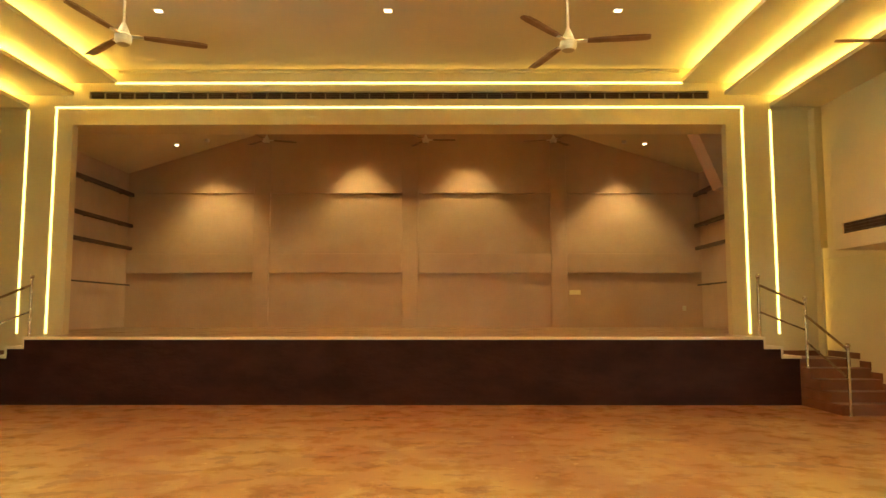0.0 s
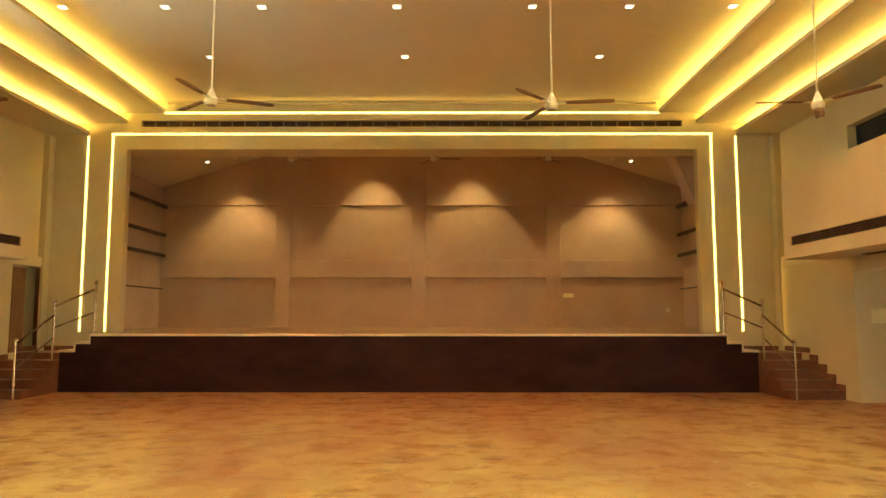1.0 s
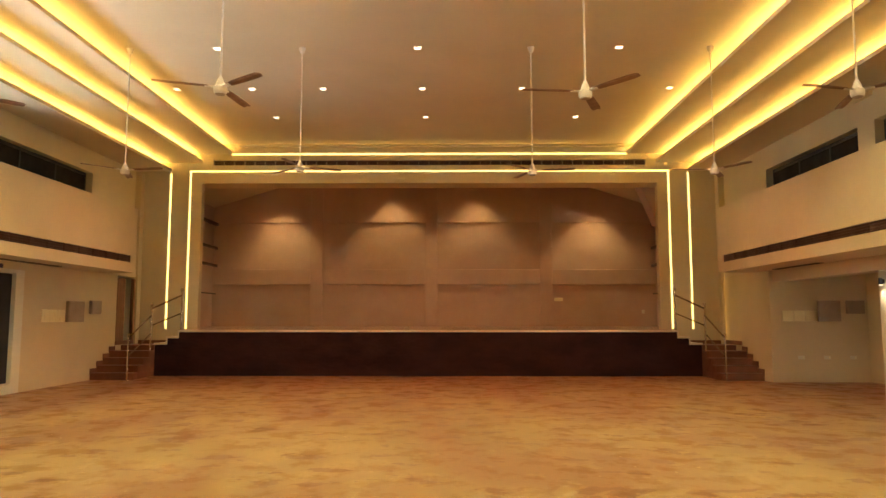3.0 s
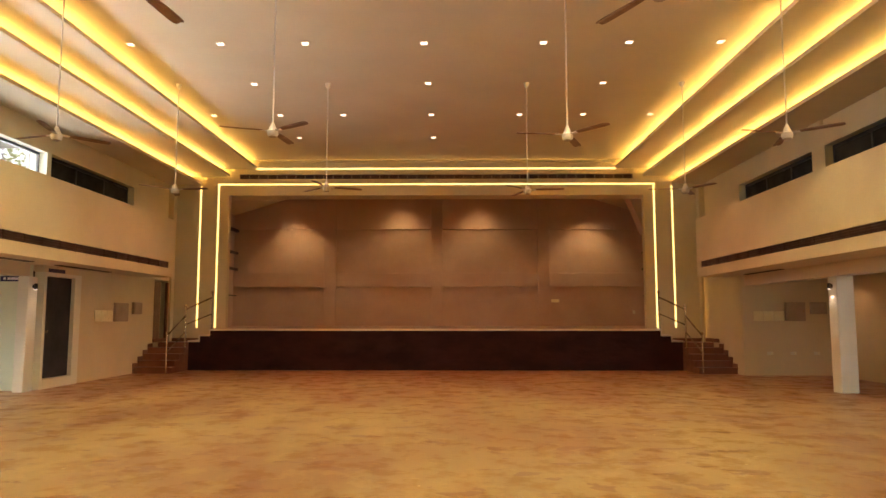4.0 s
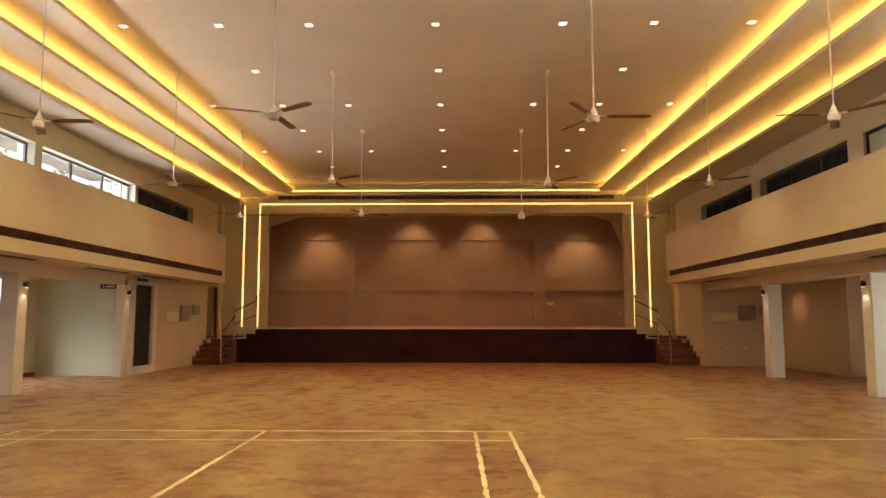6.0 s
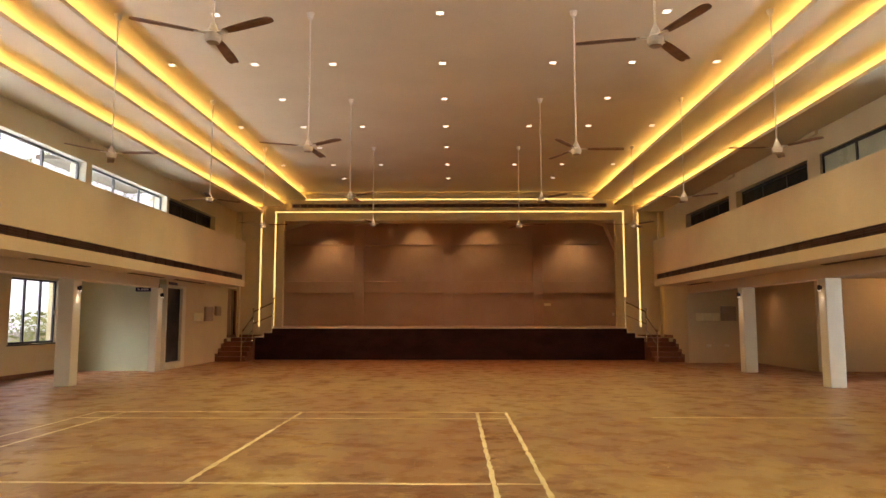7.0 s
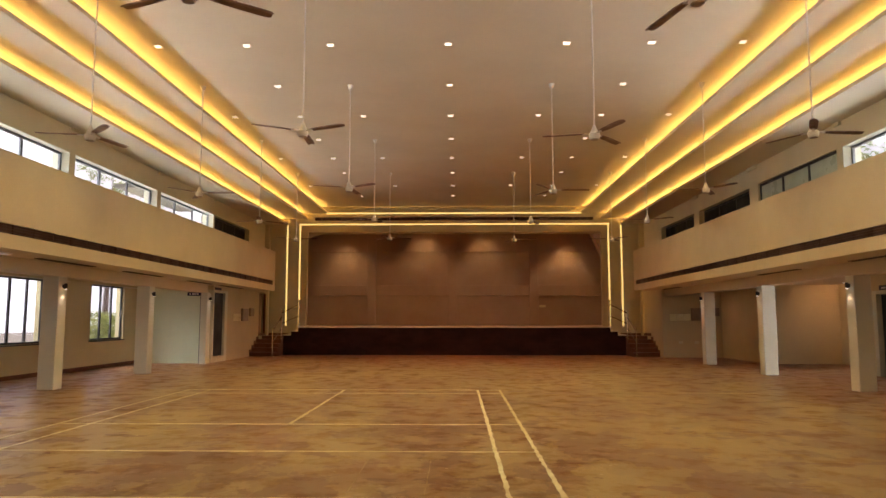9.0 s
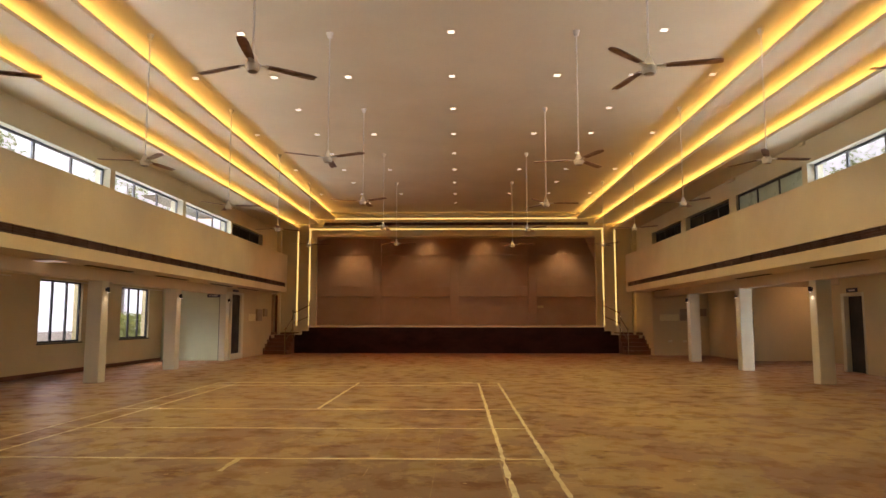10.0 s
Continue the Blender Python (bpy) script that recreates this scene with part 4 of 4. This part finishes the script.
# ---- slot diffusers and battens under the aisle ceilings ----
for s, ys in ((-1, ((-3.9, -2.0), (-0.6, 1.3), (3.2, 5.0), (5.9, 8.0))), (1, ((7.2, 9.0), (-0.95, 1.0), (-4.9, -3.0)))):
    for y0, y1 in ys:
        t = thing("slot_diffuser", "thin dark slot diffuser in the aisle ceiling", "air diffuser", "aisle diffusers")
        u = 7.40 if s < 0 else 7.58
        part("frame", sbox(bm_new(), s, u - 0.07, u + 0.07, y0, y1, Z_SOF - 0.010, Z_SOF + 0.002), GRILLE, t)
        part("slat", sbox(bm_new(), s, u - 0.02, u + 0.02, y0 + 0.03, y1 - 0.03, Z_SOF - 0.016, Z_SOF - 0.0105), DARK, t)
for x, y in ((-8.3, -5.1),):
    t = thing("panel_light", "pale square panel light under the aisle ceiling", "panel light", "aisle panel lights")
    part("case", box(bm_new(), x - 0.22, x + 0.22, y - 0.22, y + 0.22, Z_SOF - 0.022, Z_SOF, 0.004), FANWHITE, t)
    part("diffuser", box(bm_new(), x - 0.2, x + 0.2, y - 0.2, y + 0.2, Z_SOF - 0.027, Z_SOF - 0.0225), TUBEM, t)
for x, y in ((10.68, 4.4), (8.55, 8.1), (9.05, -1.6)):
    t = thing("aisle_downlight", "small warm downlight near the aisle wall", "downlight", "aisle downlights")
    part("rim", rod(bm_new(), (x, y, Z_SOF - 0.012), (x, y, Z_SOF + 0.002), 0.085 if x > 10 else 0.05, None, 16), FANWHITE, t)
    part("lens", rod(bm_new(), (x, y, Z_SOF - 0.018), (x, y, Z_SOF - 0.0125), 0.07 if x > 10 else 0.038, None, 16), LENSM, t)
    ld = bpy.data.lights.new("aisle_spot", "SPOT")
    ld.energy, ld.spot_size, ld.spot_blend, ld.shadow_soft_size, ld.color = 60.0 if x > 10 else 28.0, radians(115), 0.9, 0.03, (1.0, 0.55, 0.24)
    new("aisle_spot", ld).matrix_world = look((x, y, Z_SOF - 0.03), (x + 0.12, y + 1.3, 1.75)) if x > 10 else pose(x, y, Z_SOF - 0.03)

# ---- painted court ----
def court_line(x0, x1, y0, y1, label="worn cream court line painted on the floor", raw=0.22, gaps=0.06, paint=LINE):
    """A painted line with ragged edges and chipped stretches."""
    along_y = (y1 - y0) > (x1 - x0)
    length, w = (y1 - y0, x1 - x0) if along_y else (x1 - x0, y1 - y0)
    mid = (x0 + x1) / 2 if along_y else (y0 + y1) / 2
    n = max(2, int(length / 0.09))
    bm = bm_new()
    prev = None
    for i in range(n + 1):
        p = (y0 if along_y else x0) + length * i / n
        row = []
        worn_to = 0.3 if random.random() < gaps else 1.0
        for sgn in (-1, 1):
            q = mid + sgn * w * worn_to * (0.5 + random.uniform(-raw, raw))
            row.append([bm.verts.new((q, p, z) if along_y else (p, q, z)) for z in (0.0005, 0.003)])
        if prev:
            (a0, a1), (b0, b1) = prev
            (c0, c1), (d0, d1) = row
            for face in ((a1, b1, d1, c1), (a0, a1, c1, c0), (b1, b0, d0, d1)):
                bm.faces.new(face)
        prev = row
    bmesh.ops.recalc_face_normals(bm, faces=bm.faces)
    return tagged(part("court_line", bm, paint), label, "floor marking", "court lines")


random.seed(5)
XL1, XL0, XM, XR0, XR1 = -5.93, -5.50, -2.89, -0.31, 0.11
YB, YL, YS, YN, YF = -2.53, -3.19, -7.03, -8.91, -10.83
YE = -15.3
for x, w in ((XL1, 0.035), (XL0, 0.045), (XR0, 0.045), (XR1, 0.045)):
    court_line(x - w / 2, x + w / 2, YE, YB)
for y, w in ((YB, 0.05), (YL, 0.04), (YS, 0.05), (YN, 0.045), (YF, 0.055)):
    for a, b in ((XL1 + 0.02, XL0 - 0.02), (XL0 + 0.02, XR0 - 0.025), (XR0 + 0.025, XR1 - 0.028)):
        court_line(a, b, y - w / 2, y + w / 2)
for y0, y1 in ((YS + 0.03, YB - 0.03), (YF - 0.6, YF - 0.03)):
    court_line(XM - 0.025, XM + 0.025, y0, y1)
court_line(2.1, 4.9, -3.05, -3.02)
for x, y0, y1 in ((-0.35, -12.4, -10.9), (-0.96, -12.6, -8.8), (-1.57, -11.6, -8.8), (-2.19, -10.0, -9.0), (0.30, -12.4, -10.7)):
    court_line(x - 0.0045, x + 0.0045, y0, y1, "thin pale scored joint line in the floor", 0.4, 0.5, SCORE)

# ---- outside the windows ----
SKYCARD = glow("hazy_sky", (0.91, 0.96, 1.0), 1.25)
for x in (-60.0, 60.0):
    structure("backdrop", box(bm_new(), x, x + 0.2, -400, 400, -0.25, 90), SKYCARD, "bright hazy white sky in the distance", "sky")
random.seed(11)
for tx, ty, th in ((-20.5, 22.5, 12.0), (-22.5, 32.0, 13.5), (-21.0, 9.5, 11.0), (21.0, 20.0, 11.5)):
    tr = thing("tree", "leafy green yard tree beyond the hall windows", "tree", "yard trees", at=(tx, ty, -0.25))
    bm = rod(bm_new(), (0, 0, 0), (0.15, 0.1, th * 0.6), 0.22, 0.10, 10)
    for k in range(6):
        a = k * 1.05
        rod(bm, (0.1, 0.08, th * (0.38 + 0.04 * k)), (1.5 * math.cos(a), 1.5 * math.sin(a), th * (0.62 + 0.04 * k)), 0.07, 0.03, 7)
    part("trunk", bm, RAILWOOD, tr)
    bm = bm_new()
    clumps = [(random.uniform(-2.0, 2.0), random.uniform(-2.4, 2.4), random.uniform(th * 0.55, th * 0.97), random.uniform(0.5, 0.95)) for k in range(22)]
    for cx, cy, cz, cr in clumps:
        for k in range(75):
            d = Vector((random.gauss(0, 1), random.gauss(0, 1), random.gauss(0, 0.8)))
            p = Vector((cx, cy, cz)) + d.normalized() * cr * random.uniform(0.35, 1.05)
            m = Matrix.Translation(p) @ Euler((random.uniform(-1, 1), random.uniform(-1, 1), random.uniform(0, 6.28))).to_matrix().to_4x4()
            bm.faces.new([bm.verts.new(m @ Vector(q)) for q in ((0, 0, 0), (0.11, 0.07, 0.02), (0.24, 0, 0), (0.11, -0.07, 0.02))])
    part("crown", bm, LEAF, tr)
structure("yard_wall", box(bm_new(), -19.2, -19.0, -25, 20, -0.25, 0.35), YARDWALL, "low white wall across the side yard", "wall")
random.seed(7)
for i in range(9):
    y = 12.6 + i * 0.55 + random.uniform(-0.2, 0.2)
    x = -16.2 + random.uniform(-0.7, 0.7)
    sh = thing("shrub", "sunlit green garden shrub in the side yard", "shrub", "yard shrubs", at=(x, y, -0.25))
    part("stem", rod(bm_new(), (0, 0, 0), (0, 0, 0.7), 0.03, 0.015, 8), RAILWOOD, sh)
    bm = bm_new()
    for k in range(420):
        a, r, z = random.uniform(0, 6.283), 0.80 * math.sqrt(random.random()), random.uniform(0.25, 1.9)
        r *= 1.1 - 0.4 * abs(z - 1.0)
        m = Matrix.Translation((r * math.cos(a), r * math.sin(a), z)) @ Euler((random.uniform(-1, 1), random.uniform(-1, 1), random.uniform(0, 6.28))).to_matrix().to_4x4()
        q = [bm.verts.new(m @ Vector(p)) for p in ((0, 0, 0), (0.08, 0.05, 0.01), (0.17, 0, 0), (0.08, -0.05, 0.01))]
        bm.faces.new(q)
    part("crown", bm, LEAF, sh)
